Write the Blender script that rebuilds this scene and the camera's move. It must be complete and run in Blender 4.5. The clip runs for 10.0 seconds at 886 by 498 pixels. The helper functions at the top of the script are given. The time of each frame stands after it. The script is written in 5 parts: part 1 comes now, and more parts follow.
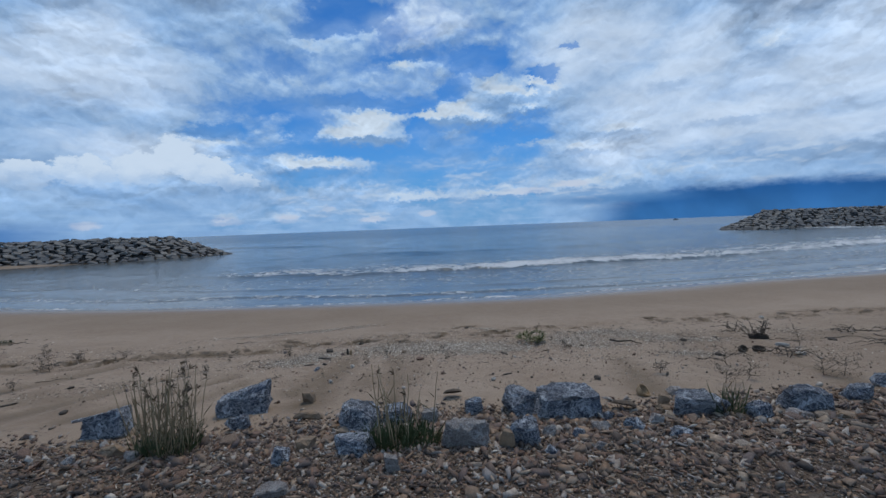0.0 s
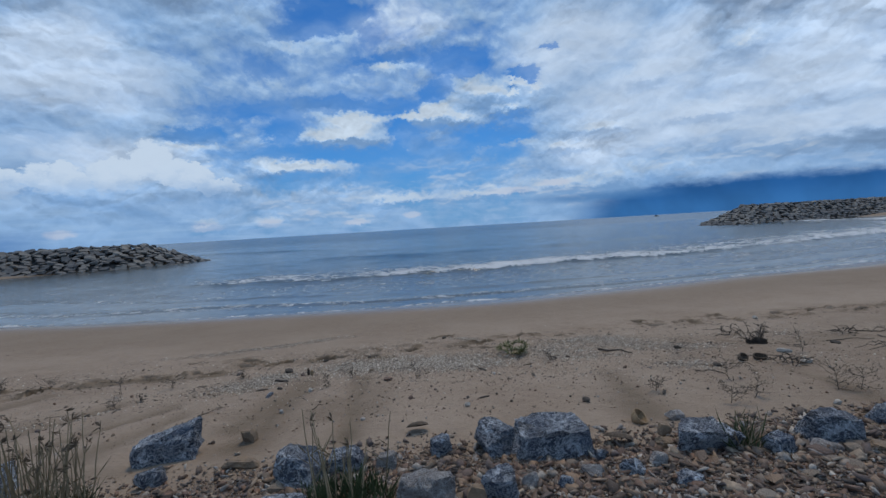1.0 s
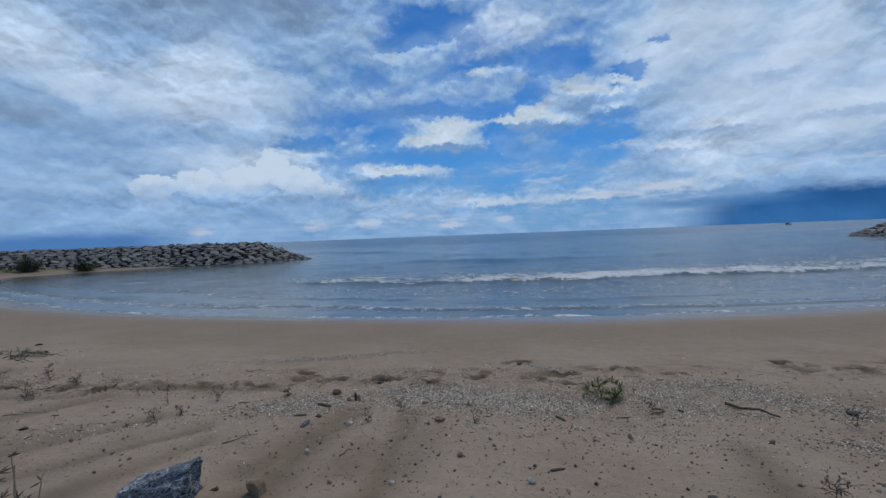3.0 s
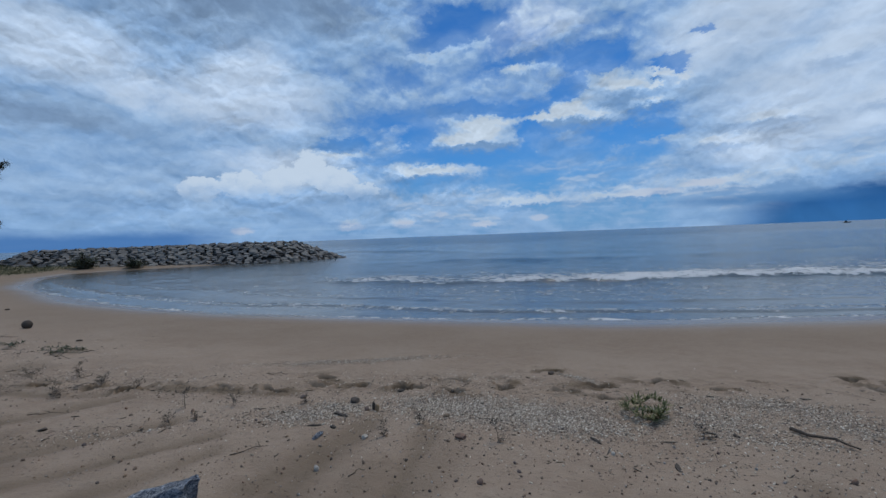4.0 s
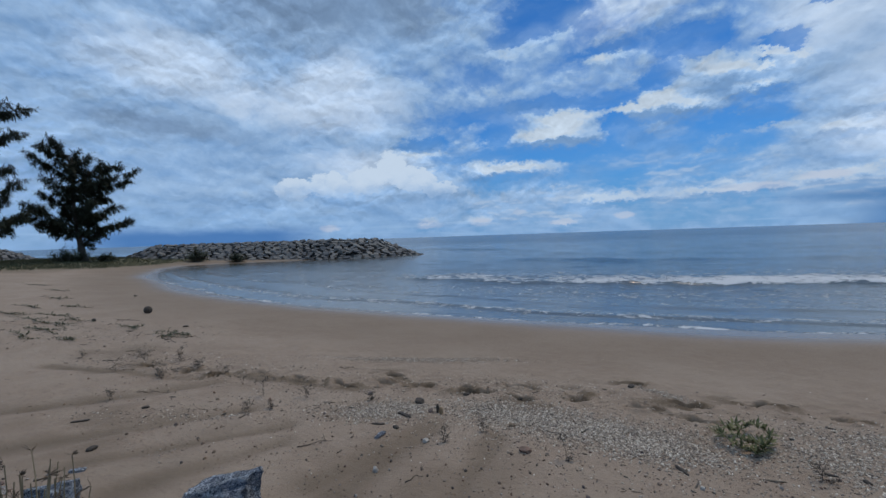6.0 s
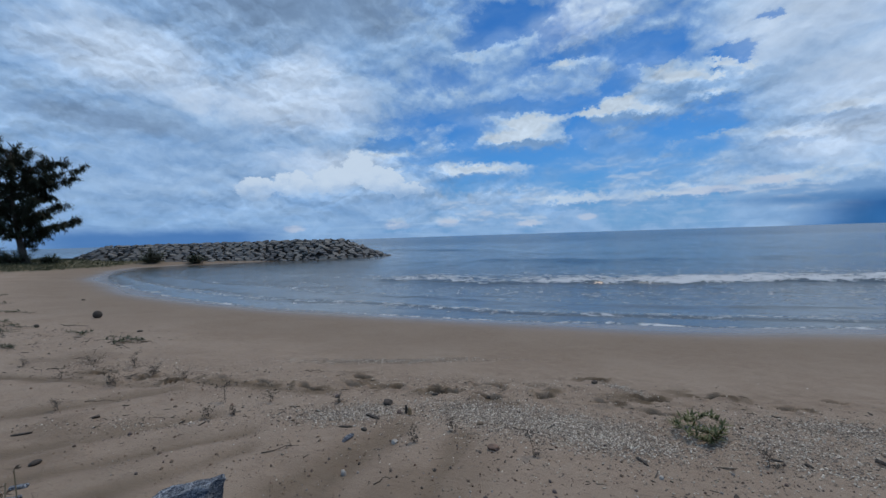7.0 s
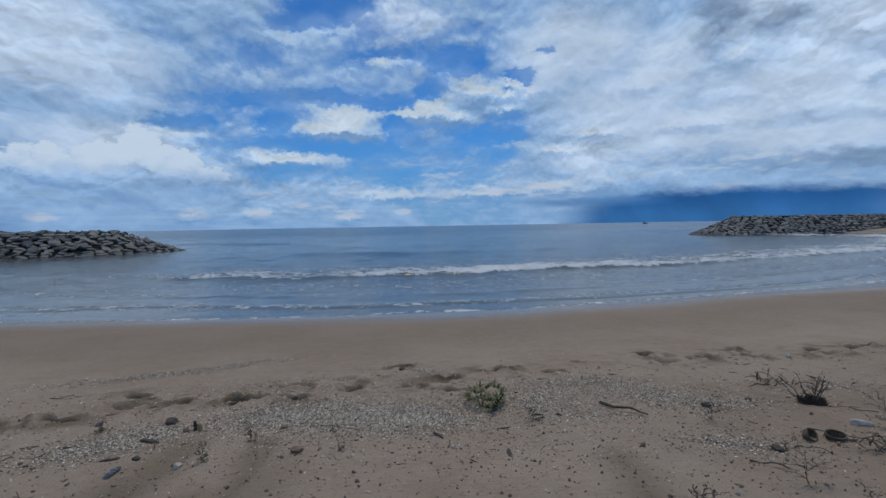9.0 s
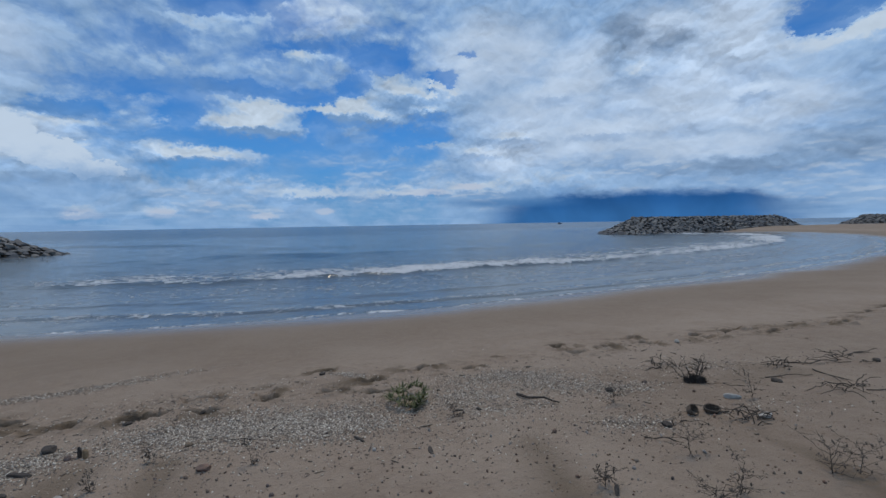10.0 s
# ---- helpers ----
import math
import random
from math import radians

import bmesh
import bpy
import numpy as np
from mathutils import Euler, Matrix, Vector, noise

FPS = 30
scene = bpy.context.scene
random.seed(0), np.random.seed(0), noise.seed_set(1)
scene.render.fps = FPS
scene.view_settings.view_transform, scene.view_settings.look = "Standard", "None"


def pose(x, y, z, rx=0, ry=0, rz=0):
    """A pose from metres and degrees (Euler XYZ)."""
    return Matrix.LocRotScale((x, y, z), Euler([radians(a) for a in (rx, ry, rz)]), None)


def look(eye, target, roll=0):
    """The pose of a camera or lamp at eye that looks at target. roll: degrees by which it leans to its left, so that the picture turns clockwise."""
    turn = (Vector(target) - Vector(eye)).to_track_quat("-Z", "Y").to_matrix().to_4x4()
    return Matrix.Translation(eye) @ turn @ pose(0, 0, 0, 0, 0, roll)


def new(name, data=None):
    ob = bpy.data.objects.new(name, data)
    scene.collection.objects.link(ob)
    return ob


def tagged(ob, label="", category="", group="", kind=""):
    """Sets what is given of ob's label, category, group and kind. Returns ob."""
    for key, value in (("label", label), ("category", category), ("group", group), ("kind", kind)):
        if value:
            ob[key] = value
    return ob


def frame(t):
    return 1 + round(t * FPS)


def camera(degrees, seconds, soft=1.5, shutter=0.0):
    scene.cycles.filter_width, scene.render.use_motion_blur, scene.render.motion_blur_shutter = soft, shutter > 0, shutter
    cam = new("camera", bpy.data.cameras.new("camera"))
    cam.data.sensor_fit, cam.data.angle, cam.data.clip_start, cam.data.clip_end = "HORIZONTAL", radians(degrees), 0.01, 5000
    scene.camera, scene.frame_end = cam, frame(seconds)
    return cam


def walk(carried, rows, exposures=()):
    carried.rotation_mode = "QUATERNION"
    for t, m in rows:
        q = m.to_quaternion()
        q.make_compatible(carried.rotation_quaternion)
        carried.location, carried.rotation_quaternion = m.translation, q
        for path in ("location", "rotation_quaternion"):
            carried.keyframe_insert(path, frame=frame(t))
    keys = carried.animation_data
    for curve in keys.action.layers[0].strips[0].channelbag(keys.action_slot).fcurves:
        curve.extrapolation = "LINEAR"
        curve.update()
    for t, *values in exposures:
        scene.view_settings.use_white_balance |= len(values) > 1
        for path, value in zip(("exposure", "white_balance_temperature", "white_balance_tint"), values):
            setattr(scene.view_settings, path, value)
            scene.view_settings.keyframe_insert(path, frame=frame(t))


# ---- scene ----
# ---------------------------------------------------------------- camera
cam = camera(92.3, 10.0)
PATH = [
    (0, (0.512, 0.723, 1.865), (0.473, 2.72, 1.762), -2.2),
    (0.5, (0.587, 1.044, 1.868), (0.692, 3.038, 1.759), -3.3),
    (1, (0.716, 1.351, 1.876), (0.745, 3.348, 1.774), -3.4),
    (1.5, (0.768, 1.636, 1.882), (0.752, 3.634, 1.783), -2.5),
    (2, (0.819, 1.95, 1.88), (0.806, 3.947, 1.787), -1.9),
    (2.5, (0.927, 2.182, 1.878), (0.753, 4.173, 1.8), -2.5),
    (2.7, (0.935, 2.255, 1.885), (0.641, 4.232, 1.815), -2.4),
    (3.8, (0.975, 2.68, 1.903), (0.493, 4.62, 1.842), -2.1),
    (4, (0.975, 2.741, 1.903), (0.429, 4.664, 1.841), -2.2),
    (4.5, (1.01, 2.864, 1.906), (0.26, 4.718, 1.857), -2.4),
    (5, (1.035, 2.945, 1.912), (0.147, 4.736, 1.852), -1.8),
    (5.2, (1.035, 2.947, 1.913), (0.115, 4.723, 1.853), -1.8),
    (6.3, (1.012, 2.94, 1.917), (0.156, 4.747, 1.857), -1.9),
    (6.5, (1.007, 2.937, 1.917), (0.172, 4.753, 1.856), -1.9),
    (7, (1.014, 2.935, 1.91), (0.271, 4.791, 1.85), -1.8),
    (7.5, (1.032, 2.934, 1.907), (0.451, 4.847, 1.838), -1.7),
    (8, (1.054, 2.954, 1.898), (0.715, 4.923, 1.817), -1.3),
    (8.5, (1.075, 2.96, 1.899), (0.947, 4.954, 1.811), -1.0),
    (9, (1.124, 2.959, 1.907), (1.203, 4.954, 1.797), -1.0),
    (9.5, (1.163, 2.955, 1.907), (1.469, 4.928, 1.791), -1.0),
    (10, (1.167, 2.949, 1.908), (1.594, 4.9, 1.792), -1.0),
]
walk(cam, [(t, look(eye, goal, roll)) for t, eye, goal, roll in PATH],
     exposures=[(0, -0.13), (1.5, -0.24), (2.5, -0.23), (4.5, -0.25), (6.5, -0.19), (8, -0.23), (9, -0.27), (10, -0.29)])


# ---------------------------------------------------------------- node writing
class Nodes:
    """Short words for building a node tree."""

    def __init__(self, tree):
        self.tree = tree
        tree.nodes.clear()

    def make(self, kind):
        return self.tree.nodes.new(kind)

    def feed(self, socket, value):
        if isinstance(value, bpy.types.NodeSocket):
            self.tree.links.new(value, socket)
        elif isinstance(value, (tuple, list)) and socket.type == "RGBA" and len(value) == 3:
            socket.default_value = (*value, 1)
        else:
            socket.default_value = value

    def math(self, op, a, b=0.0, c=0.0, clamp=False):
        node = self.make("ShaderNodeMath")
        node.operation, node.use_clamp = op, clamp
        for socket, value in zip(node.inputs, (a, b, c)):
            self.feed(socket, value)
        return node.outputs[0]

    def vec(self, op, a, b=(0, 0, 0)):
        node = self.make("ShaderNodeVectorMath")
        node.operation = op
        self.feed(node.inputs[0], a)
        if op == "SCALE":
            self.feed(node.inputs[3], b)
        else:
            self.feed(node.inputs[1], b)
        return node.outputs[1 if op == "LENGTH" else 0]

    def xyz(self, x, y, z=0.0):
        node = self.make("ShaderNodeCombineXYZ")
        for socket, value in zip(node.inputs, (x, y, z)):
            self.feed(socket, value)
        return node.outputs[0]

    def split(self, v):
        node = self.make("ShaderNodeSeparateXYZ")
        self.feed(node.inputs[0], v)
        return node.outputs

    def noise(self, v, scale, detail=4.0, rough=0.55, warp=0.0, colour=False):
        node = self.make("ShaderNodeTexNoise")
        for key, value in (("Vector", v), ("Scale", scale), ("Detail", detail), ("Roughness", rough), ("Distortion", warp)):
            self.feed(node.inputs[key], value)
        return node.outputs[1 if colour else 0]

    def voronoi(self, v, scale, feature="F1", out=0):
        node = self.make("ShaderNodeTexVoronoi")
        node.feature = feature
        self.feed(node.inputs["Vector"], v)
        self.feed(node.inputs["Scale"], scale)
        return node.outputs[out]

    def billow(self, v, detail=2.0, rough=0.5, plane=False):
        """Rounded heads, 1 in the middle of each, 0 between them."""
        node = self.make("ShaderNodeTexVoronoi")
        node.feature = "SMOOTH_F1"
        if plane:
            node.voronoi_dimensions = "2D"
        for key, value in (("Vector", v), ("Scale", 1.0), ("Detail", detail), ("Roughness", rough), ("Smoothness", 0.35)):
            self.feed(node.inputs[key], value)
        node.normalize = True
        return self.math("SUBTRACT", 1.0, node.outputs[0])

    def step(self, x, lo, hi, a=0.0, b=1.0):
        node = self.make("ShaderNodeMapRange")
        node.interpolation_type = "SMOOTHSTEP"
        for socket, value in zip(node.inputs, (x, lo, hi, a, b)):
            self.feed(socket, value)
        return node.outputs[0]

    def mix(self, f, a, b, blend="MIX"):
        node = self.make("ShaderNodeMix")
        node.data_type, node.blend_type = "RGBA", blend
        self.feed(node.inputs[0], f)
        self.feed(node.inputs[6], a)
        self.feed(node.inputs[7], b)
        return node.outputs[2]

    def ramp(self, x, stops):
        node = self.make("ShaderNodeValToRGB")
        while len(node.color_ramp.elements) < len(stops):
            node.color_ramp.elements.new(0.5)
        for e, (at, c) in zip(node.color_ramp.elements, stops):
            e.position, e.color = at, (*c, 1)
        self.feed(node.inputs[0], x)
        return node.outputs[0]

    def bump(self, height, strength=0.5, distance=0.02, normal=None):
        node = self.make("ShaderNodeBump")
        node.inputs["Strength"].default_value, node.inputs["Distance"].default_value = strength, distance
        self.feed(node.inputs["Height"], height)
        if normal is not None:
            self.feed(node.inputs["Normal"], normal)
        return node.outputs[0]


# ---------------------------------------------------------------- light: broken cloud over the sea, soft high sun ahead, behind cloud
SUN_ELEVATION, SUN_AZIMUTH = radians(62), radians(12)
sun = new("sun", bpy.data.lights.new("sun", "SUN"))
sun.data.energy, sun.data.angle, sun.data.color = 1.5, radians(12), (1.0, 0.84, 0.62)
sun.matrix_world = look((0, 0, 0), (-math.sin(SUN_AZIMUTH) * math.cos(SUN_ELEVATION), -math.cos(SUN_AZIMUTH) * math.cos(SUN_ELEVATION), -math.sin(SUN_ELEVATION)))


def build_sky():
    world = bpy.data.worlds.new("sky")
    scene.world = world
    world.use_nodes = True
    n = Nodes(world.node_tree)
    way = n.make("ShaderNodeTexCoord").outputs["Generated"]
    wx, wy, wz = n.split(way)
    az = n.math("MULTIPLY", n.math("ARCTAN2", wx, wy), 57.29578)
    el = n.math("MULTIPLY", n.math("ARCSINE", wz), 57.29578)
    flat = n.xyz(az, el)
    # edges are ragged: bend the coordinates by noise of two sizes
    bend = n.vec("SUBTRACT", n.noise(n.vec("MULTIPLY", flat, (0.10, 0.17, 1)), 1.0, 3.0, 0.55, colour=True), (0.5, 0.5, 0.5))
    curl = n.vec("SUBTRACT", n.noise(n.vec("MULTIPLY", flat, (0.45, 0.7, 1)), 1.0, 7.0, 0.62, colour=True), (0.5, 0.5, 0.5))
    place = n.vec("ADD", n.vec("ADD", flat, n.vec("MULTIPLY", bend, (9, 4, 0))), n.vec("MULTIPLY", curl, (4.2, 2.8, 0)))
    fray = n.vec("SUBTRACT", n.noise(n.vec("MULTIPLY", flat, (1.5, 2.1, 1)), 1.0, 6.0, 0.62, colour=True), (0.5, 0.5, 0.5))

    def patches(coords, spots):
        """1 in the middle of the nearest spot (azimuth, elevation, half width, half height), 0 on its rim."""
        best = None
        for cx, cy, rx, ry in spots:
            away = n.vec("LENGTH", n.vec("MULTIPLY", n.vec("SUBTRACT", coords, (cx, cy, 0)), (1 / rx, 1 / ry, 0)))
            value = n.math("SUBTRACT", 1.0, away)
            best = value if best is None else n.math("MAXIMUM", best, value)
        return best

    # clear air
    sky = n.make("ShaderNodeTexSky")
    sky.sky_type = "NISHITA"
    sky.sun_disc, sky.sun_elevation, sky.sun_rotation = False, SUN_ELEVATION, SUN_AZIMUTH
    sky.air_density, sky.dust_density, sky.ozone_density = 1.0, 0.3, 3.0
    air = n.mix(1.0, sky.outputs[0], (0.27, 0.64, 0.96), "MULTIPLY")
    low = n.step(el, 0.0, 15.0, 1.0, 0.0)
    air = n.mix(n.math("MULTIPLY", low, 0.75), air, (1.35, 3.3, 6.3))

    # cloud density: a broken layer, thinned where the blue shows and heaped where the big clouds stand
    deep = [(-13, 26.2, 4.6, 1.9, -1.4), (-17, 23.8, 2.4, 1.0, -0.8), (4.4, 20.3, 3.0, 1.5, -1.4), (0.5, 17.2, 3.2, 1.1, -1.2), (12.6, 18.9, 1.5, 0.5, -1.5), (14.4, 18.3, 0.9, 0.8, -1.3), (11.2, 17.6, 0.9, 0.3, -1.0), (16.2, 21.2, 0.8, 0.6, -0.8), (53.0, 18.8, 2.6, 1.9, -2.2), (56.5, 19.0, 2.6, 1.3, -1.7), (-28.2, 12.2, 3.6, 1.0, -1.3),
            (8.5, 11.5, 4.2, 1.1, -1.2), (-5.5, 21.4, 3.6, 0.6, -0.6), (-4, 15.3, 3.0, 0.9, -1.1), (-4.2, 12.8, 1.6, 1.3, -1.4), (-19, 12.6, 2.2, 1.2, -0.9), (-11, 16.0, 6, 0.8, -0.8)]
    thin = [(-24, 15.2, 9, 1.5, -0.5), (-2, 9.2, 15, 1.9, -0.62), (-17, 10.0, 8, 1.1, -0.5), (-34, 16, 4, 1.6, -0.25), (-20, 20.5, 6, 1.6, -0.3), (-9, 6.3, 20, 1.3, -0.5), (56, 4.5, 8, 1.2, -0.35), (-60, 8, 9, 1.8, -0.35), (-6, 24, 5, 1.2, -0.2)]
    heaped = [(-11.3, 12.1, 4.2, 0.8, 2.0), (-10.2, 13.2, 2.3, 1.3, 2.0), (0.0, 14.5, 3.0, 1.0, 1.7), (4.5, 13.9, 2.4, 0.8, 1.2), (7.5, 16.5, 3.4, 1.3, 1.3), (10.5, 14.8, 2.6, 0.6, 1.0),
              (-37, 6.2, 12, 1.6, 0.5), (47.6, 17.5, 2.2, 2.4, 1.2), (48.5, 13.6, 2.0, 0.8, 1.0), (37, 17.6, 2.2, 1.0, 0.9), (27, 16.4, 2.0, 0.9, 0.9), (22, 11.3, 3.0, 0.7, 1.0), (18, 9.4, 2.4, 0.6, 0.9), (33, 11.2, 4.0, 0.7, 0.8), (-17, 8.6, 4, 0.6, 0.9), (17, 4.6, 6, 0.8, 1.0), (26, 5.2, 6, 1.4, 0.8), (7, 4.3, 4, 0.5, 0.9),
              (-4.5, 4.2, 4, 0.5, 0.9), (-28, 2.0, 1.9, 0.55, 0.9), (-20.8, 2.0, 1.6, 0.55, 0.9), (-10, 1.5, 1.7, 0.4, 0.8)]
    ruffle = n.vec("ADD", n.vec("MULTIPLY", curl, (3.4, 2.2, 0)), n.vec("MULTIPLY", fray, (1.8, 1.2, 0)))

    def density(up):
        at = n.vec("ADD", flat, (0, up, 0)) if up else flat
        total = n.math("ADD", n.math("ADD", 0.40, n.step(az, 10, 24, 0.0, 0.35)), n.math("MULTIPLY", n.step(az, -36, -22, 0.0, -0.5), n.step(az, 9, 20, 1.0, 0.0)))
        for spots, coords in ((deep, n.vec("ADD", at, n.vec("ADD", ruffle, n.vec("MULTIPLY", bend, (5, 2.5, 0))))), (thin, n.vec("ADD", at, n.vec("ADD", ruffle, n.vec("MULTIPLY", bend, (8, 3, 0))))), (heaped, n.vec("ADD", at, ruffle))):
            for cx, cy, rx, ry, much in spots:
                away = n.vec("LENGTH", n.vec("MULTIPLY", n.vec("SUBTRACT", coords, (cx, cy, 0)), (1 / rx, 1 / ry, 0)))
                total = n.math("MULTIPLY_ADD", n.math("EXPONENT", n.math("MULTIPLY", n.math("MULTIPLY", away, away), -1.0)), much, total)
        rolled = n.vec("ADD", at, n.vec("MULTIPLY", bend, (4, 3, 0)))
        wide = n.noise(n.vec("MULTIPLY", rolled, (0.06, 0.10, 1)), 1.0, 6.0, 0.55)
        small = n.noise(n.vec("MULTIPLY", rolled, (0.20, 0.27, 1)), 1.0, 7.0, 0.58)
        heads = n.billow(n.vec("MULTIPLY", n.vec("ADD", at, n.vec("ADD", n.vec("MULTIPLY", bend, (3, 2, 0)), n.vec("MULTIPLY", curl, (1.6, 1.1, 0)))), (0.22, 0.36, 1)), 3.0, 0.55)
        mixed = n.math("ADD", n.math("MULTIPLY_ADD", small, 1.15, -0.575), n.math("MULTIPLY_ADD", heads, 0.9, -0.02))
        return n.math("ADD", total, n.math("ADD", n.math("MULTIPLY_ADD", wide, 1.5, -0.75), mixed))

    here, higher = density(0.0), density(0.75)
    lit = n.math("SUBTRACT", here, higher)
    cover = n.step(here, -0.22, n.math("ADD", n.step(lit, 0.0, 0.45, 0.76, 0.22), n.step(lit, -0.75, -0.1, 0.7, 0.0)))
    veil = n.noise(n.vec("MULTIPLY", n.vec("ADD", flat, n.vec("MULTIPLY", bend, (7, 4, 0))), (0.08, 0.16, 1)), 1.0, 5.0, 0.52)
    cover = n.math("MAXIMUM", cover, n.step(veil, 0.36, 0.72, 0.0, 0.62))
    body = n.mix(n.step(lit, -0.4, 0.38), (2.6, 4.0, 6.1), (4.9, 6.2, 8.0))
    crown = n.math("MULTIPLY", n.step(lit, 0.2, 0.7), n.step(here, 0.15, 0.6))
    body = n.mix(crown, body, (7.5, 7.7, 8.1))
    # lumps of cloud, lit from above, in some stretches crisp and in others smooth
    def lumpy(up, size, detail):
        at = n.vec("ADD", flat, n.vec("ADD", n.vec("ADD", n.vec("MULTIPLY", bend, (4, 2.5, 0)), n.vec("MULTIPLY", curl, (2.6, 1.8, 0))), (0, up, 0)))
        return n.billow(n.vec("MULTIPLY", at, size), detail, 0.55, True)

    coarse = n.math("SUBTRACT", lumpy(0.0, (0.12, 0.2, 1), 2.0), lumpy(1.1, (0.12, 0.2, 1), 2.0))
    crisp = n.math("SUBTRACT", lumpy(0.0, (0.36, 0.56, 1), 2.0), lumpy(0.4, (0.36, 0.56, 1), 2.0))
    where = n.step(n.noise(n.vec("MULTIPLY", flat, (0.05, 0.08, 1)), 1.0, 4.0, 0.55), 0.40, 0.62, 0.25, 1.0)
    mottle = n.noise(n.vec("MULTIPLY", n.vec("ADD", flat, n.vec("MULTIPLY", bend, (6, 4, 0))), (0.12, 0.15, 1)), 1.0, 6.0, 0.56)
    lumps_light = n.math("ADD", n.math("MULTIPLY", n.math("ADD", n.math("MULTIPLY", coarse, 0.75), n.math("MULTIPLY", crisp, 0.9)), where), n.math("MULTIPLY_ADD", mottle, 0.5, -0.25))
    lumps_light = n.math("MINIMUM", n.math("MAXIMUM", n.math("ADD", lumps_light, 0.97), 0.66), 1.22)
    # broad light and shade through the layer
    grey = patches(place, [(-44, 27.8, 17, 5.6), (-30, 27.5, 8, 3.4), (-60, 13.2, 11, 1.8), (36, 21, 3.8, 3.2), (40, 19.8, 2.4, 1.8), (46, 5.6, 11, 1.3), (58, 7, 9, 2.2)])
    glow = patches(place, [(-51, 17.4, 5, 2.2), (-45.6, 16.4, 5, 2.2), (-39, 20, 5, 4), (46, 20, 6, 5.5), (29, 18, 7, 5), (50, 12, 8, 3.4), (32, 10.2, 14, 3.4), (22, 9, 7, 3), (42, 8.5, 12, 2.4), (-40, 17, 11, 4), (19, 21, 9, 5),
                           (26, 14, 10, 4), (42, 14, 12, 5), (-58, 20, 9, 4), (-36, 9.6, 9, 2.2), (-3, 25, 7, 3), (45, 16, 8, 6), (39, 21, 5, 3), (38, 11.5, 9, 2.5)])
    body = n.mix(n.math("MULTIPLY", n.step(glow, -0.25, 0.7), n.step(lit, -0.6, 0.35, 0.5, 0.95)), body, (7.5, 7.9, 8.8))
    body = n.mix(n.math("MULTIPLY", n.step(grey, -0.15, 0.75), n.step(lit, -0.3, 0.5, 0.92, 0.35)), body, (2.35, 3.1, 4.3))
    body = n.vec("SCALE", body, lumps_light)
    body = n.mix(n.step(el, 0.0, 6.0, 0.5, 0.0), body, (3.9, 5.3, 7.4))
    colour = n.mix(n.math("MULTIPLY", cover, n.step(el, 0.0, 7.0, 0.8, 1.0)), air, body)

    # a tall heaped cloud with crisp sunlit heads and a soft foot
    lumps = n.vec("ADD", flat, n.vec("ADD", n.vec("MULTIPLY", curl, (3.2, 2.6, 0)), n.vec("MULTIPLY", fray, (1.4, 1.2, 0))))
    tower = patches(lumps, [(-32.8, 9.2, 2.2, 2.0), (-29.6, 7.7, 2.8, 1.7), (-36.2, 7.6, 2.6, 1.7), (-40.8, 7.0, 2.6, 1.6), (-45.4, 6.5, 2.4, 1.5), (-26.4, 6.4, 2.4, 1.0)])
    knobs = n.billow(n.vec("MULTIPLY", lumps, (0.5, 0.75, 1)), 2.0, 0.5)
    shade = n.math("ADD", n.math("MULTIPLY", n.math("SUBTRACT", el, 6.6), 0.22), n.math("MULTIPLY_ADD", knobs, 1.7, -0.9))
    whole = n.math("MULTIPLY", n.step(n.math("ADD", tower, n.math("MULTIPLY_ADD", knobs, 0.5, -0.25)), 0.0, 0.22), n.step(el, 3.4, 7.6, 0.0, 0.95))
    colour = n.mix(whole, colour, n.mix(n.step(shade, -0.4, 0.7), (3.9, 5.2, 7.1), (7.7, 7.95, 8.5)))

    # small sunlit heaps standing on the horizon
    heaps = patches(n.vec("ADD", flat, n.vec("MULTIPLY", ruffle, (0.45, 0.35, 0))), [(-41, 1.5, 1.6, 0.6), (-28, 1.6, 2.2, 0.7), (-21, 1.7, 1.9, 0.75), (-16, 2.9, 1.0, 0.5), (-10.4, 1.4, 2.2, 0.5), (-3, 1.9, 1.5, 0.5), (10, 4.3, 4.5, 0.55), (16, 4.9, 3.0, 0.6)])
    colour = n.mix(n.step(heaps, 0.0, 0.55, 0.0, 0.75), colour, n.mix(n.step(lit, -0.2, 0.2), (5.2, 5.7, 7.0), (6.9, 6.7, 7.3)))

    # thin streaks low over the sea
    streak = n.noise(n.vec("MULTIPLY", flat, (0.10, 0.95, 1)), 1.0, 5.0, 0.55, 0.5)
    streaks = n.math("MULTIPLY", n.step(streak, 0.48, 0.72), n.step(el, 1.0, 8.0, 0.6, 0.0))
    colour = n.mix(streaks, colour, (4.6, 6.0, 7.8))
    dim = n.noise(n.vec("MULTIPLY", flat, (0.08, 0.8, 1)), 1.0, 4.0, 0.55, 0.5)
    colour = n.mix(n.math("MULTIPLY", n.step(dim, 0.54, 0.72), n.step(el, 1.0, 7.0, 0.5, 0.0)), colour, (2.2, 3.6, 5.8))

    # rows of small flat-based puffs above the horizon
    def rows(up):
        at = n.vec("ADD", flat, n.vec("ADD", n.vec("MULTIPLY", curl, (2.2, 0.9, 0)), n.vec("ADD", n.vec("MULTIPLY", bend, (3, 1, 0)), (0, up, 0))))
        return n.billow(n.vec("MULTIPLY", at, (0.20, 0.62, 1)), 2.0, 0.55, True)

    puff, over = rows(0.0), rows(0.28)
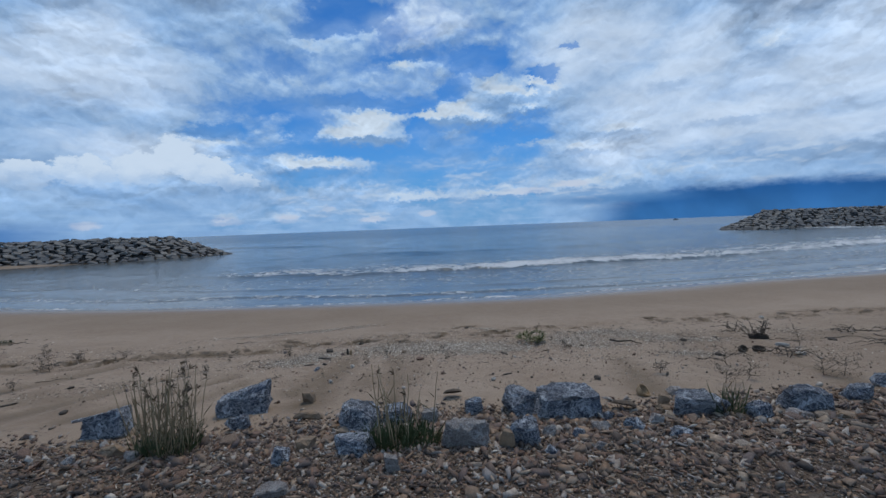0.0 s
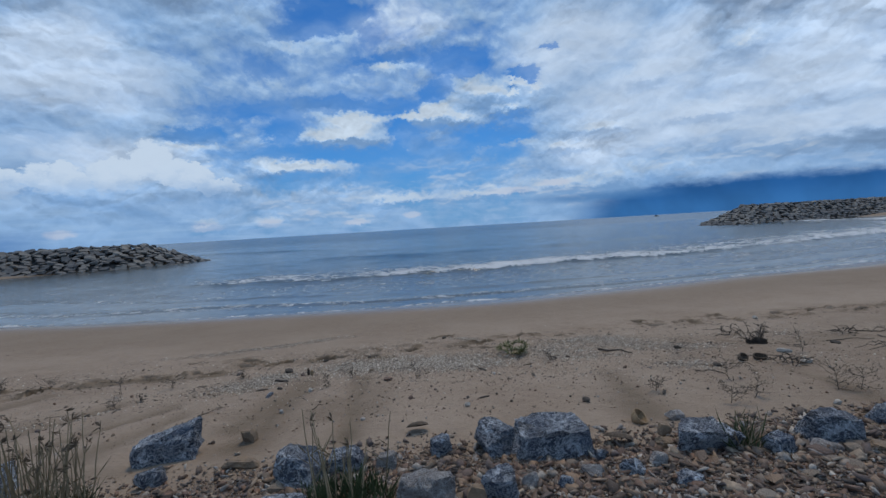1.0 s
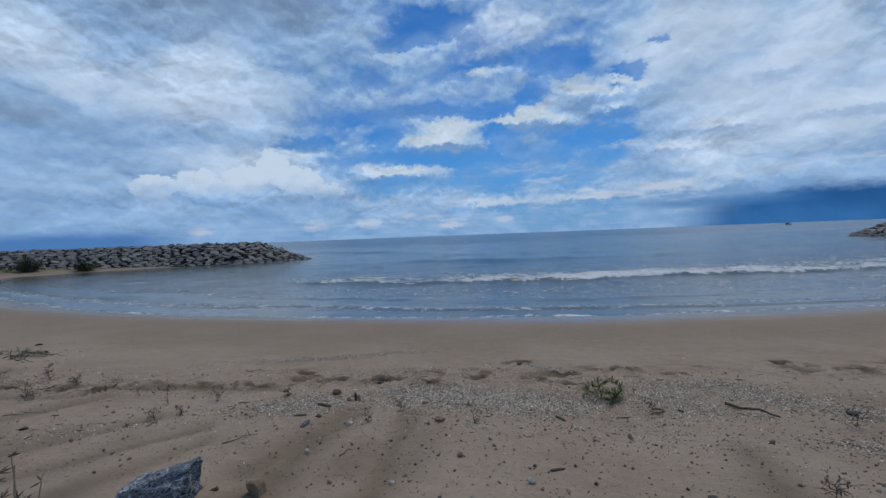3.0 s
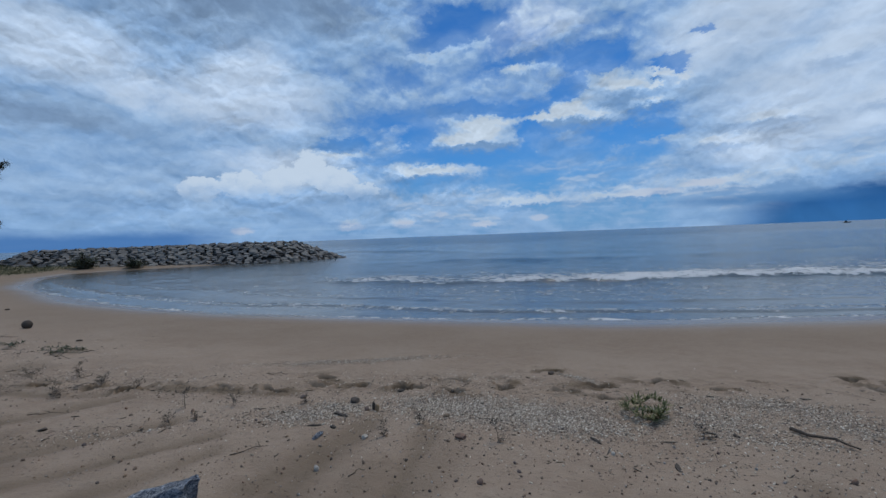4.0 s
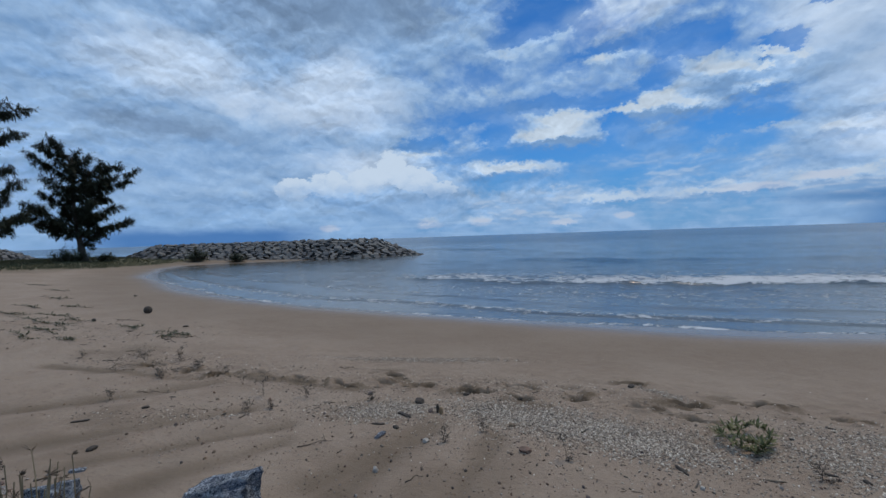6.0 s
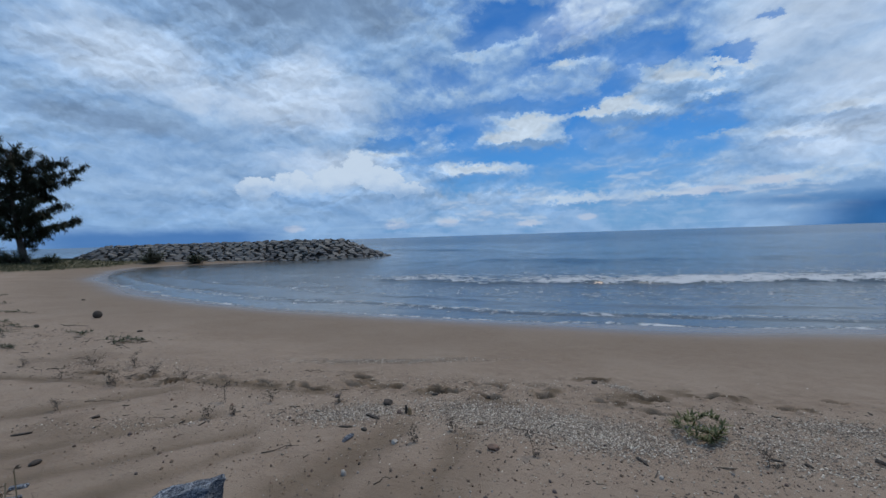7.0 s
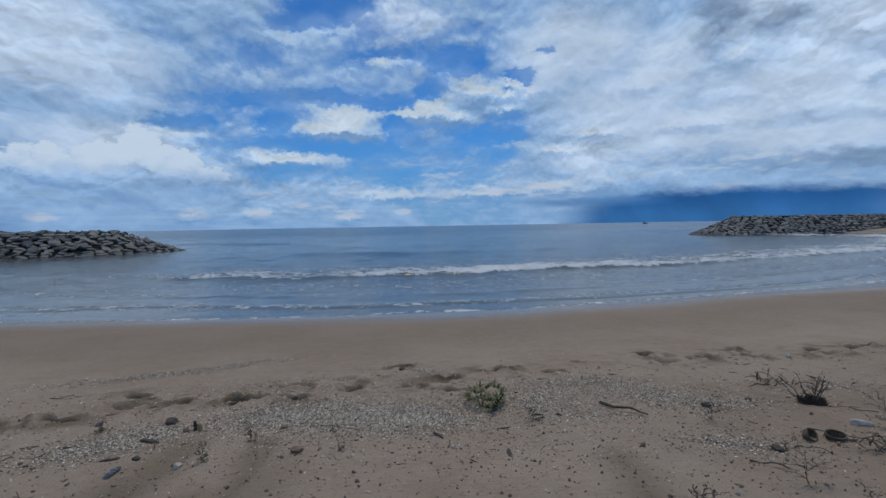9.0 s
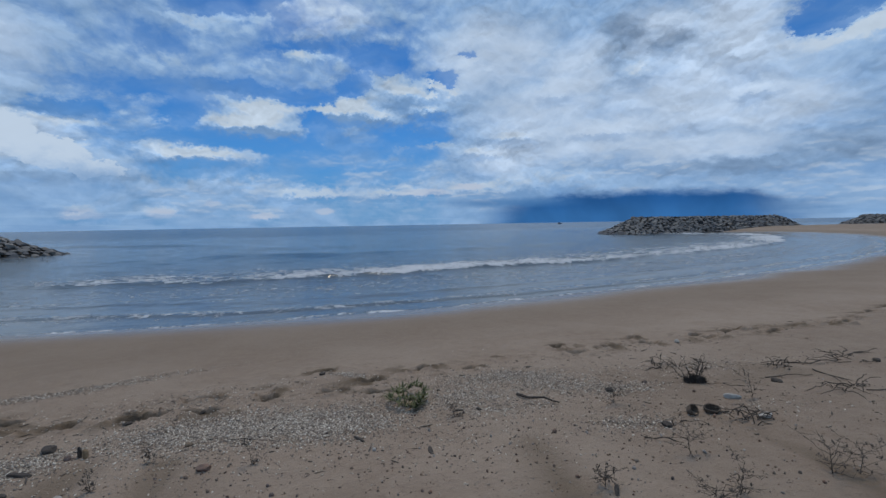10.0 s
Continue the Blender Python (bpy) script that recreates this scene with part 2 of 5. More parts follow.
    stretch = n.step(n.noise(n.vec("MULTIPLY", flat, (0.06, 0.22, 1)), 1.0, 4.0, 0.55), 0.42, 0.58)
    band = n.math("MULTIPLY", n.math("MULTIPLY", n.step(el, 0.6, 2.4), n.step(el, 6.5, 11.0, 1.0, 0.0)), n.math("MULTIPLY", n.math("MULTIPLY", stretch, n.step(az, -27, -18)), 0.5))
    tone = n.mix(n.step(n.math("SUBTRACT", puff, over), -0.06, 0.12), (3.4, 4.7, 6.6), (7.0, 7.2, 7.7))
    colour = n.mix(n.math("MULTIPLY", n.step(puff, 0.60, 0.80), band), colour, tone)

    # rain over the sea, under a dark cloud base
    ragged = n.math("MULTIPLY", n.math("SUBTRACT", n.noise(n.vec("MULTIPLY", flat, (0.16, 0.3, 1)), 1.0, 5.0, 0.6), 0.5), 3.0)
    base = n.math("ADD", n.step(az, 14, 34, 2.7, 3.9), n.step(az, 40, 60, 0.0, -2.2))
    under = n.step(n.math("SUBTRACT", n.math("ADD", el, n.math("MULTIPLY", ragged, 0.9)), base), -0.9, 0.25, 1.0, 0.0)
    side = n.math("MULTIPLY", n.step(n.math("ADD", n.math("SUBTRACT", az, n.math("MULTIPLY", el, 0.6)), ragged), 15.0, 23.5), n.step(n.math("ADD", az, n.math("MULTIPLY", ragged, 2.0)), 46, 58, 1.0, 0.0))
    shelf = n.math("MULTIPLY", n.math("MULTIPLY", n.step(az, 10, 18), n.step(az, 24, 32, 1.0, 0.0)), n.step(n.math("ABSOLUTE", n.math("SUBTRACT", el, n.math("ADD", 2.7, n.math("MULTIPLY", ragged, 0.25)))), 0.1, 0.9, 0.75, 0.0))
    rain_colour = n.mix(n.step(n.math("ADD", el, n.math("MULTIPLY", ragged, 0.5)), 0.2, 3.2), (0.42, 1.6, 3.7), (0.22, 1.1, 2.95))
    shafts = n.noise(n.vec("MULTIPLY", n.vec("ADD", flat, n.xyz(n.math("MULTIPLY", el, 0.3), 0.0)), (0.16, 0.12, 1)), 1.0, 4.0, 0.5)
    rain_colour = n.vec("SCALE", rain_colour, n.step(shafts, 0.3, 0.7, 1.2, 0.88))
    colour = n.mix(n.math("MULTIPLY", n.math("MULTIPLY", under, side), 0.985), colour, rain_colour)
    colour = n.mix(shelf, colour, (1.0, 2.4, 4.6))
    far_left = n.math("MULTIPLY", n.step(n.math("ADD", n.math("ABSOLUTE", n.math("ADD", az, 55)), ragged), 7, 15, 1.0, 0.0), n.step(n.math("ADD", el, n.math("MULTIPLY", ragged, 0.5)), 0.9, 2.4, 0.9, 0.0))
    colour = n.mix(far_left, colour, (0.8, 2.1, 4.6))

    light = n.make("ShaderNodeBackground")
    n.feed(light.inputs[0], n.mix(1.0, colour, (0.80, 0.945, 1.085), "MULTIPLY"))
    light.inputs[1].default_value = 0.1
    n.tree.links.new(light.outputs[0], n.make("ShaderNodeOutputWorld").inputs[0])


build_sky()


# ---------------------------------------------------------------- materials
def surface(name):
    mat = bpy.data.materials.new(name)
    mat.use_nodes = True
    n = Nodes(mat.node_tree)
    shader = n.make("ShaderNodeBsdfPrincipled")
    n.tree.links.new(shader.outputs[0], n.make("ShaderNodeOutputMaterial").inputs[0])
    return mat, n, shader.inputs


def spot_of(n):
    return n.make("ShaderNodeTexCoord").outputs["Object"]


def field(n, name):
    node = n.make("ShaderNodeAttribute")
    node.attribute_name = name
    return node.outputs["Fac"]


def island(n):
    return n.make("ShaderNodeNewGeometry").outputs["Random Per Island"]


def each(n):
    return n.make("ShaderNodeObjectInfo").outputs["Random"]


def sand_material():
    mat, n, put = surface("sand")
    at = spot_of(n)
    broad = n.noise(at, 0.55, 4.0, 0.6)
    mid = n.noise(at, 6.0, 5.0, 0.6)
    grain = n.noise(at, 260.0, 2.0, 0.6)
    dots = n.step(n.noise(at, 90.0, 3.0, 0.7), 0.66, 0.74)
    colour = n.mix(n.step(broad, 0.35, 0.68), (0.315, 0.230, 0.166), (0.378, 0.287, 0.214))
    colour = n.mix(n.math("MULTIPLY", n.step(mid, 0.4, 0.75), 0.55), colour, (0.415, 0.322, 0.238))
    colour = n.mix(n.math("MULTIPLY", n.step(grain, 0.3, 0.7), 0.35), colour, (0.17, 0.123, 0.085))
    colour = n.mix(n.math("MULTIPLY", dots, 0.75), colour, (0.16, 0.115, 0.08))
    clods = n.noise(n.vec("MULTIPLY", at, (0.7, 1.3, 1)), 22.0, 4.0, 0.65)
    colour = n.mix(n.step(clods, 0.54, 0.72, 0.0, 0.5), colour, (0.17, 0.123, 0.084))
    flecks = n.noise(at, 48.0, 3.0, 0.7)
    colour = n.mix(n.step(flecks, 0.62, 0.70, 0.0, 0.6), colour, (0.13, 0.095, 0.068))
    colour = n.mix(n.step(flecks, 0.30, 0.37, 0.6, 0.0), colour, (0.46, 0.39, 0.31))
    # one field: damp sand, and the shade painted into footprints
    damp_shade = field(n, "damp_shade")
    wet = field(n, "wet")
    colour = n.mix(n.math("MULTIPLY", damp_shade, 1.45, clamp=True), colour, (0.158, 0.112, 0.072))
    # highest values go dark brown: painted shadow inside the footprints
    colour = n.mix(n.step(damp_shade, 0.55, 0.85, 0.0, 0.92), colour, (0.085, 0.058, 0.038))
    colour = n.mix(n.math("MULTIPLY", wet, 0.7), colour, (0.175, 0.126, 0.086))
    # stony ground of the bank, under the loose gravel; toned down as shade between stones
    stony = field(n, "stony")
    cells = n.voronoi(at, 26.0, out=1)
    stone = n.mix(0.6, n.ramp(n.split(cells)[0], [(0.0, (0.04, 0.03, 0.023)), (0.4, (0.17, 0.115, 0.075)), (0.75, (0.11, 0.09, 0.08)), (1.0, (0.28, 0.215, 0.165))]), (0.085, 0.062, 0.045))
    colour = n.mix(stony, colour, stone)
    # rough grass on the spit
    turf = field(n, "turf")
    colour = n.mix(n.math("MULTIPLY", turf, n.step(mid, 0.3, 0.6, 0.55, 0.95)), colour, n.mix(mid, (0.045, 0.06, 0.02), (0.14, 0.12, 0.055)))
    n.feed(put["Base Color"], colour)
    n.feed(put["Roughness"], n.math("SUBTRACT", 0.92, n.math("MULTIPLY", wet, 0.72)))
    n.feed(put["Specular IOR Level"], 0.35)
    relief = n.math("ADD", n.math("MULTIPLY", mid, 0.5), n.math("MULTIPLY", grain, 0.25))
    relief = n.math("ADD", relief, n.math("MULTIPLY", n.math("MULTIPLY", n.voronoi(at, 26.0), stony), 1.5))
    dry = n.math("SUBTRACT", 1.0, wet)
    n.feed(put["Normal"], n.bump(n.math("MULTIPLY", n.math("ADD", relief, n.math("MULTIPLY", clods, 0.5)), dry), 0.75, 0.035))
    return mat


def water_material():
    mat, n, put = surface("sea_water")
    at = spot_of(n)
    off = field(n, "offshore")
    foam = field(n, "foam")
    lace = n.noise(n.vec("MULTIPLY", at, (0.7, 1.0, 1)), 2.0, 7.0, 0.72, 1.2)
    specks = n.noise(n.vec("MULTIPLY", at, (0.6, 1.0, 1)), 7.0, 4.0, 0.65)
    white = n.step(n.math("ADD", foam, n.math("MULTIPLY", n.math("SUBTRACT", n.math("ADD", n.math("MULTIPLY", lace, 0.7), n.math("MULTIPLY", specks, 0.3)), 0.5), 3.6)), 0.40, 0.66)
    white = n.math("MULTIPLY", white, n.step(foam, 0.02, 0.16))
    body = n.mix(n.step(off, 0.0, 30.0), (0.10, 0.112, 0.118), (0.03, 0.076, 0.122))
    body = n.mix(n.step(off, 30.0, 160.0), body, (0.016, 0.058, 0.112))
    n.feed(put["Base Color"], n.mix(white, body, (0.60, 0.615, 0.63)))
    n.feed(put["Roughness"], n.math("ADD", n.step(off, 4.0, 120.0, 0.10, 0.24), n.math("MULTIPLY", white, 0.6)))
    n.feed(put["IOR"], 1.33)
    swell = n.noise(n.vec("MULTIPLY", at, (0.22, 0.75, 1)), 1.0, 5.0, 0.6, 0.3)
    chop = n.noise(n.vec("MULTIPLY", at, (1.1, 2.6, 1)), 1.0, 5.0, 0.62, 0.4)
    far = n.step(off, 0.0, 14.0, 0.25, 1.0)
    height = n.math("MULTIPLY", n.math("ADD", n.math("MULTIPLY", swell, 0.6), n.math("MULTIPLY", chop, 0.28)), far)
    height = n.math("ADD", height, n.math("MULTIPLY", n.math("MULTIPLY", white, lace), 0.3))
    n.feed(put["Normal"], n.bump(height, 0.55, 0.45))
    return mat


def vein_rock_material(name, dark, mid, vein, amount, by_object=True, scale=1.0):
    """Blue-grey limestone shot with pale veins."""
    mat, n, put = surface(name)
    at = spot_of(n)
    shift = n.vec("ADD", at, n.xyz(n.math("MULTIPLY", each(n), 37.0), 0.0, n.math("MULTIPLY", each(n), 11.0)))
    bent = n.vec("ADD", shift, n.vec("SCALE", n.noise(shift, 6.0 * scale, 6.0, 0.65, colour=True), 0.30 / scale))
    base = n.mix(n.step(n.noise(shift, 6.0 * scale, 8.0, 0.68), 0.34, 0.66), dark, mid)
    base = n.mix(n.math("MULTIPLY", n.step(n.noise(shift, 45.0 * scale, 4.0, 0.7), 0.45, 0.7), 0.5), base, dark)

    def crests(v, size, width):
        """Thin wandering lines where drawn-out noise crosses its middle."""
        return n.step(n.math("ABSOLUTE", n.math("SUBTRACT", n.noise(v, size * scale, 5.0, 0.62, 0.6), 0.5)), 0.0, width, 1.0, 0.0)

    layered = n.vec("MULTIPLY", bent, (0.55, 0.8, 2.2))
    gate = n.step(n.noise(shift, 4.0 * scale, 3.0, 0.6), 0.34, 0.52, 0.2, 1.0)
    edge = n.voronoi(n.vec("MULTIPLY", bent, (0.7, 0.7, 1.7)), 6.0 * scale, "DISTANCE_TO_EDGE")
    hair = n.voronoi(n.vec("MULTIPLY", bent, (0.8, 1.2, 2.2)), 16.0 * scale, "DISTANCE_TO_EDGE")
    veins = n.math("MAXIMUM", n.math("MULTIPLY", n.step(edge, 0.0, 0.06, 1.0, 0.0), gate), n.math("MULTIPLY", n.step(hair, 0.0, 0.10, 0.75, 0.0), gate))
    veins = n.math("MAXIMUM", veins, n.math("MULTIPLY", crests(layered, 8.0, 0.03), 0.7))
    base = n.mix(n.math("MULTIPLY", veins, amount), base, vein)
    smear = n.step(n.noise(layered, 14.0 * scale, 6.0, 0.7), 0.55, 0.75, 0.0, 0.25)
    base = n.mix(n.math("MULTIPLY", smear, amount), base, tuple(0.55 * c for c in vein))
    if by_object:
        base = n.mix(n.math("MULTIPLY", each(n), 0.25), base, (0.16, 0.15, 0.15))
    n.feed(put["Base Color"], base)
    n.feed(put["Roughness"], 0.72)
    relief = n.math("ADD", n.noise(shift, 22.0 * scale, 7.0, 0.65), n.math("MULTIPLY", veins, 0.15))
    n.feed(put["Normal"], n.bump(relief, 1.0, 0.07 / scale))
    return mat


def plain_stone_material(name, stops, scale=1.0, by_island=False):
    """Weathered stone whose tone differs from piece to piece."""
    mat, n, put = surface(name)
    at = spot_of(n)
    pick = island(n) if by_island else each(n)
    base = n.ramp(pick, stops)
    mottle = n.noise(n.vec("ADD", at, n.xyz(n.math("MULTIPLY", pick, 31.0), 0.0, 0.0)), 9.0 * scale, 6.0, 0.65)
    base = n.mix(n.step(mottle, 0.35, 0.72, 0.55, 0.0), base, (0.07, 0.06, 0.052))
    base = n.mix(n.math("MULTIPLY", n.step(n.noise(at, 60.0 * scale, 3.0, 0.6), 0.58, 0.7), 0.3), base, (0.4, 0.36, 0.31))
    n.feed(put["Base Color"], base)
    n.feed(put["Roughness"], 0.82)
    n.feed(put["Normal"], n.bump(mottle, 0.6, 0.03 / scale))
    return mat


def dry_material(name, one, two, scale=30.0, rough=0.85, by_island=False):
    """Bark, husk, twigs, dry leaves: two tones drawn out by noise."""
    mat, n, put = surface(name)
    at = spot_of(n)
    mixed = n.noise(n.vec("MULTIPLY", at, (1, 1, 0.35)), scale, 5.0, 0.65)
    base = n.mix(n.step(mixed, 0.3, 0.7), one, two)
    if by_island:
        base = n.mix(n.math("MULTIPLY", island(n), 0.6), base, tuple(0.5 * c for c in one))
    n.feed(put["Base Color"], base)
    n.feed(put["Roughness"], rough)
    n.feed(put["Normal"], n.bump(mixed, 0.5, 0.01))
    return mat


SAND = sand_material()
WATER = water_material()
VEINED = vein_rock_material("veined_limestone", (0.022, 0.029, 0.046), (0.078, 0.10, 0.15), (0.78, 0.81, 0.86), 0.97)
PALE_VEINED = vein_rock_material("pale_limestone", (0.22, 0.185, 0.17), (0.44, 0.39, 0.36), (0.66, 0.62, 0.59), 0.75)
ARMOUR = plain_stone_material("armour_stone", [(0.0, (0.10, 0.105, 0.115)), (0.35, (0.17, 0.165, 0.16)), (0.7, (0.235, 0.22, 0.2)), (1.0, (0.31, 0.29, 0.26))], 0.12)
ARMOUR_FAR = plain_stone_material("armour_stone_rest", [(0.0, (0.10, 0.105, 0.115)), (0.5, (0.17, 0.165, 0.16)), (1.0, (0.27, 0.25, 0.225))], 0.12, True)
# near-black core colour: shade in the gaps between armour stones, painted in
SHADED_RUBBLE = plain_stone_material("rubble", [(0.0, (0.022, 0.022, 0.024)), (1.0, (0.03, 0.029, 0.028))], 0.3)
GRAVEL_TONES = [(0.0, (0.045, 0.032, 0.025)), (0.2, (0.26, 0.14, 0.085)), (0.36, (0.13, 0.095, 0.088)), (0.52, (0.38, 0.245, 0.15)), (0.66, (0.09, 0.064, 0.056)), (0.82, (0.43, 0.325, 0.23)), (0.92, (0.34, 0.30, 0.275)), (1.0, (0.62, 0.55, 0.47))]
GRAVEL = plain_stone_material("gravel", GRAVEL_TONES, 3.0, True)
COBBLE = plain_stone_material("cobble", GRAVEL_TONES, 2.0)
TAN_STONE = plain_stone_material("tan_sandstone", [(0.0, (0.2, 0.13, 0.075)), (1.0, (0.3, 0.2, 0.12))], 1.5)


# ---------------------------------------------------------------- mesh helpers
def mesh_of(name, verts, faces, mat, smooth=False):
    me = bpy.data.meshes.new(name)
    me.from_pydata([tuple(v) for v in verts], [], [tuple(f) for f in faces])
    me.materials.append(mat)
    if smooth:
        me.polygons.foreach_set("use_smooth", [True] * len(me.polygons))
    me.update()
    return me


def grid_mesh(name, xs, ys, z, mat, fields):
    """One sheet over the lines xs and ys."""
    nx, ny = len(xs), len(ys)
    co = np.empty((ny, nx, 3))
    co[..., 0], co[..., 1], co[..., 2] = xs[None, :], ys[:, None], z
    i = np.arange(nx * ny).reshape(ny, nx)
    quads = np.stack([i[:-1, :-1], i[:-1, 1:], i[1:, 1:], i[1:, :-1]], -1).reshape(-1, 4)
    me = bpy.data.meshes.new(name)
    me.vertices.add(nx * ny)
    me.vertices.foreach_set("co", co.ravel())
    me.loops.add(quads.size)
    me.loops.foreach_set("vertex_index", quads.ravel().astype(np.int32))
    me.polygons.add(len(quads))
    me.polygons.foreach_set("loop_start", np.arange(0, quads.size, 4, dtype=np.int32))
    me.polygons.foreach_set("use_smooth", np.ones(len(quads), dtype=bool))
    me.update(calc_edges=True)
    for key, values in fields.items():
        me.attributes.new(key, "FLOAT", "POINT").data.foreach_set("value", np.asarray(values, dtype=np.float32).ravel())
    me.materials.append(mat)
    return me


def part(name, data, parent, m=None, label=""):
    """Links mesh data as one part under its thing."""
    ob = new(name, data)
    ob.parent = parent
    if m is not None:
        ob.matrix_local = m
    return tagged(ob, label=label)


def lines(lo, fine_lo, fine_hi, hi, step, grow, cap, cap_lo, cap_hi):
    """Grid lines: evenly fine in the middle, coarser outwards, capped within a stretch."""
    mid = list(np.arange(fine_lo, fine_hi, step))
    up, s, v = [], step, fine_hi
    while v < hi:
        up.append(v)
        s *= grow
        v += min(s, cap) if v < cap_hi else s
        if v < cap_hi:
            s = min(s, cap)
    up.append(hi)
    down, s, v = [], step, fine_lo
    while v > lo:
        s *= grow
        if v > cap_lo:
            s = min(s, cap)
        v -= s
        if v > lo:
            down.append(v)
    down.append(lo)
    return np.array(down[::-1] + mid + up)


TABLE = np.random.RandomState(7).rand(256, 256)


def wobble(x, y, size, seed=0):
    """Smooth noise, -0.5 to 0.5, of that size in metres."""
    u, v = x / size + 13.7 * seed + 500, y / size + 7.9 * seed + 500
    i, j = np.floor(u).astype(int), np.floor(v).astype(int)
    a, b = u - i, v - j
    a, b = a * a * (3 - 2 * a), b * b * (3 - 2 * b)
    i0, i1, j0, j1 = i % 256, (i + 1) % 256, j % 256, (j + 1) % 256
    return (TABLE[i0, j0] * (1 - a) + TABLE[i1, j0] * a) * (1 - b) + (TABLE[i0, j1] * (1 - a) + TABLE[i1, j1] * a) * b - 0.5


def ease(x, lo, hi):
    k = np.clip((x - lo) / (hi - lo), 0, 1)
    return k * k * (3 - 2 * k)


# ---------------------------------------------------------------- shape of the land
SEA = -0.6
SHORE = [(-4000, -500), (-400, -50), (-130, 24), (-92, 46), (-76, 50), (-58, 47), (-44, 50), (-37, 47.5), (-40, 42.2), (-45.5, 38), (-47, 34.5), (-44.5, 30.5), (-40, 26.6), (-34, 23),
         (-28.5, 20.4), (-19.3, 17.1), (-13.8, 15.7), (-10.6, 15.3), (-7, 15.1), (-3.6, 14.95), (0, 15.05), (3.7, 15.35), (6.5, 15.9), (10.9, 16.8), (15.4, 17.7), (23.4, 19.9),
         (28.9, 21.7), (38, 25.6), (50, 32), (61, 39.5), (68, 46.7), (73, 53), (77.5, 61), (77, 67), (72, 72), (78, 86), (104, 90), (135, 86), (190, 84), (400, 130), (4000, 900)]
LAND = SHORE + [(4500, -4500), (-4500, -4500)]


def inland(x, y):
    """Metres from the water's edge, positive on land."""
    shape = x.shape
    x, y = x.ravel(), y.ravel()
    best = np.full(x.shape, 1e9)
    inside = np.zeros(x.shape, dtype=bool)
    n = len(LAND)
    for k in range(n):
        (ax, ay), (bx, by) = LAND[k], LAND[(k + 1) % n]
        dx, dy = bx - ax, by - ay
        if k < len(SHORE) - 1:
            t = np.clip(((x - ax) * dx + (y - ay) * dy) / (dx * dx + dy * dy), 0, 1)
            best = np.minimum(best, np.hypot(x - ax - t * dx, y - ay - t * dy))
        if ay != by:
            cross = ((ay > y) != (by > y)) & (x < (bx - ax) * (y - ay) / (by - ay) + ax)
            inside ^= cross
    return np.where(inside, best, -best).reshape(shape)


GULLIES = [((-0.12, 4.8), (-0.32, 6.62), 0.15, 0.05), ((-1.05, 4.9), (-1.0, 6.75), 0.26, 0.05), ((-1.3, 5.3), (-0.95, 6.5), 0.2, 0.03), ((-5.4, 4.9), (-4.3, 6.75), 0.2, 0.05), ((-4.3, 4.5), (-3.1, 6.2), 0.2, 0.05),
           ((-3.3, 4.7), (-2.35, 6.05), 0.16, 0.04), ((-2.45, 4.6), (-2.1, 5.7), 0.22, 0.05), ((2.45, 4.9), (2.6, 6.2), 0.24, 0.04), ((4.35, 4.7), (4.45, 5.8), 0.15, 0.03), ((-4.5, 7.0), (-2.3, 7.3), 0.13, 0.03), ((-7.4, 6.1), (-4.8, 6.7), 0.14, 0.03)]
PRINTS = [(-5.9, 6.75), (-5.25, 6.9), (-4.59, 6.94), (-4.09, 7.18), (-3.38, 7.32), (-2.76, 7.41), (-2.22, 7.67), (-2.29, 8.06), (-1.65, 7.88), (-1.19, 7.96), (-1.0, 7.78), (-0.48, 8.29), (-0.4, 7.8), (0.17, 8.3), (0.22, 8.1),
          (0.84, 9.1), (0.86, 8.05), (1.42, 7.92), (1.41, 8.42), (2.13, 8.78), (2.73, 8.62), (3.3, 9.07), (4.53, 9.33), (4.6, 8.84), (5.22, 9.13), (5.92, 9.44), (5.97, 9.0), (7.15, 9.33), (7.14, 9.0), (7.75, 9.2), (8.34, 9.24), (8.36, 8.88),
          (9.12, 9.16), (9.7, 9.04), (10.05, 8.9), (10.5, 9.05), (11.4, 9.5), (12.6, 9.9)]


def gravel_edge(x):
    """The foot of the gravel bank, along the beach."""
    return 4.12 + 0.06 * np.clip(x, -6, 8) + 0.25 * wobble(x, 0 * x, 1.3, 3)


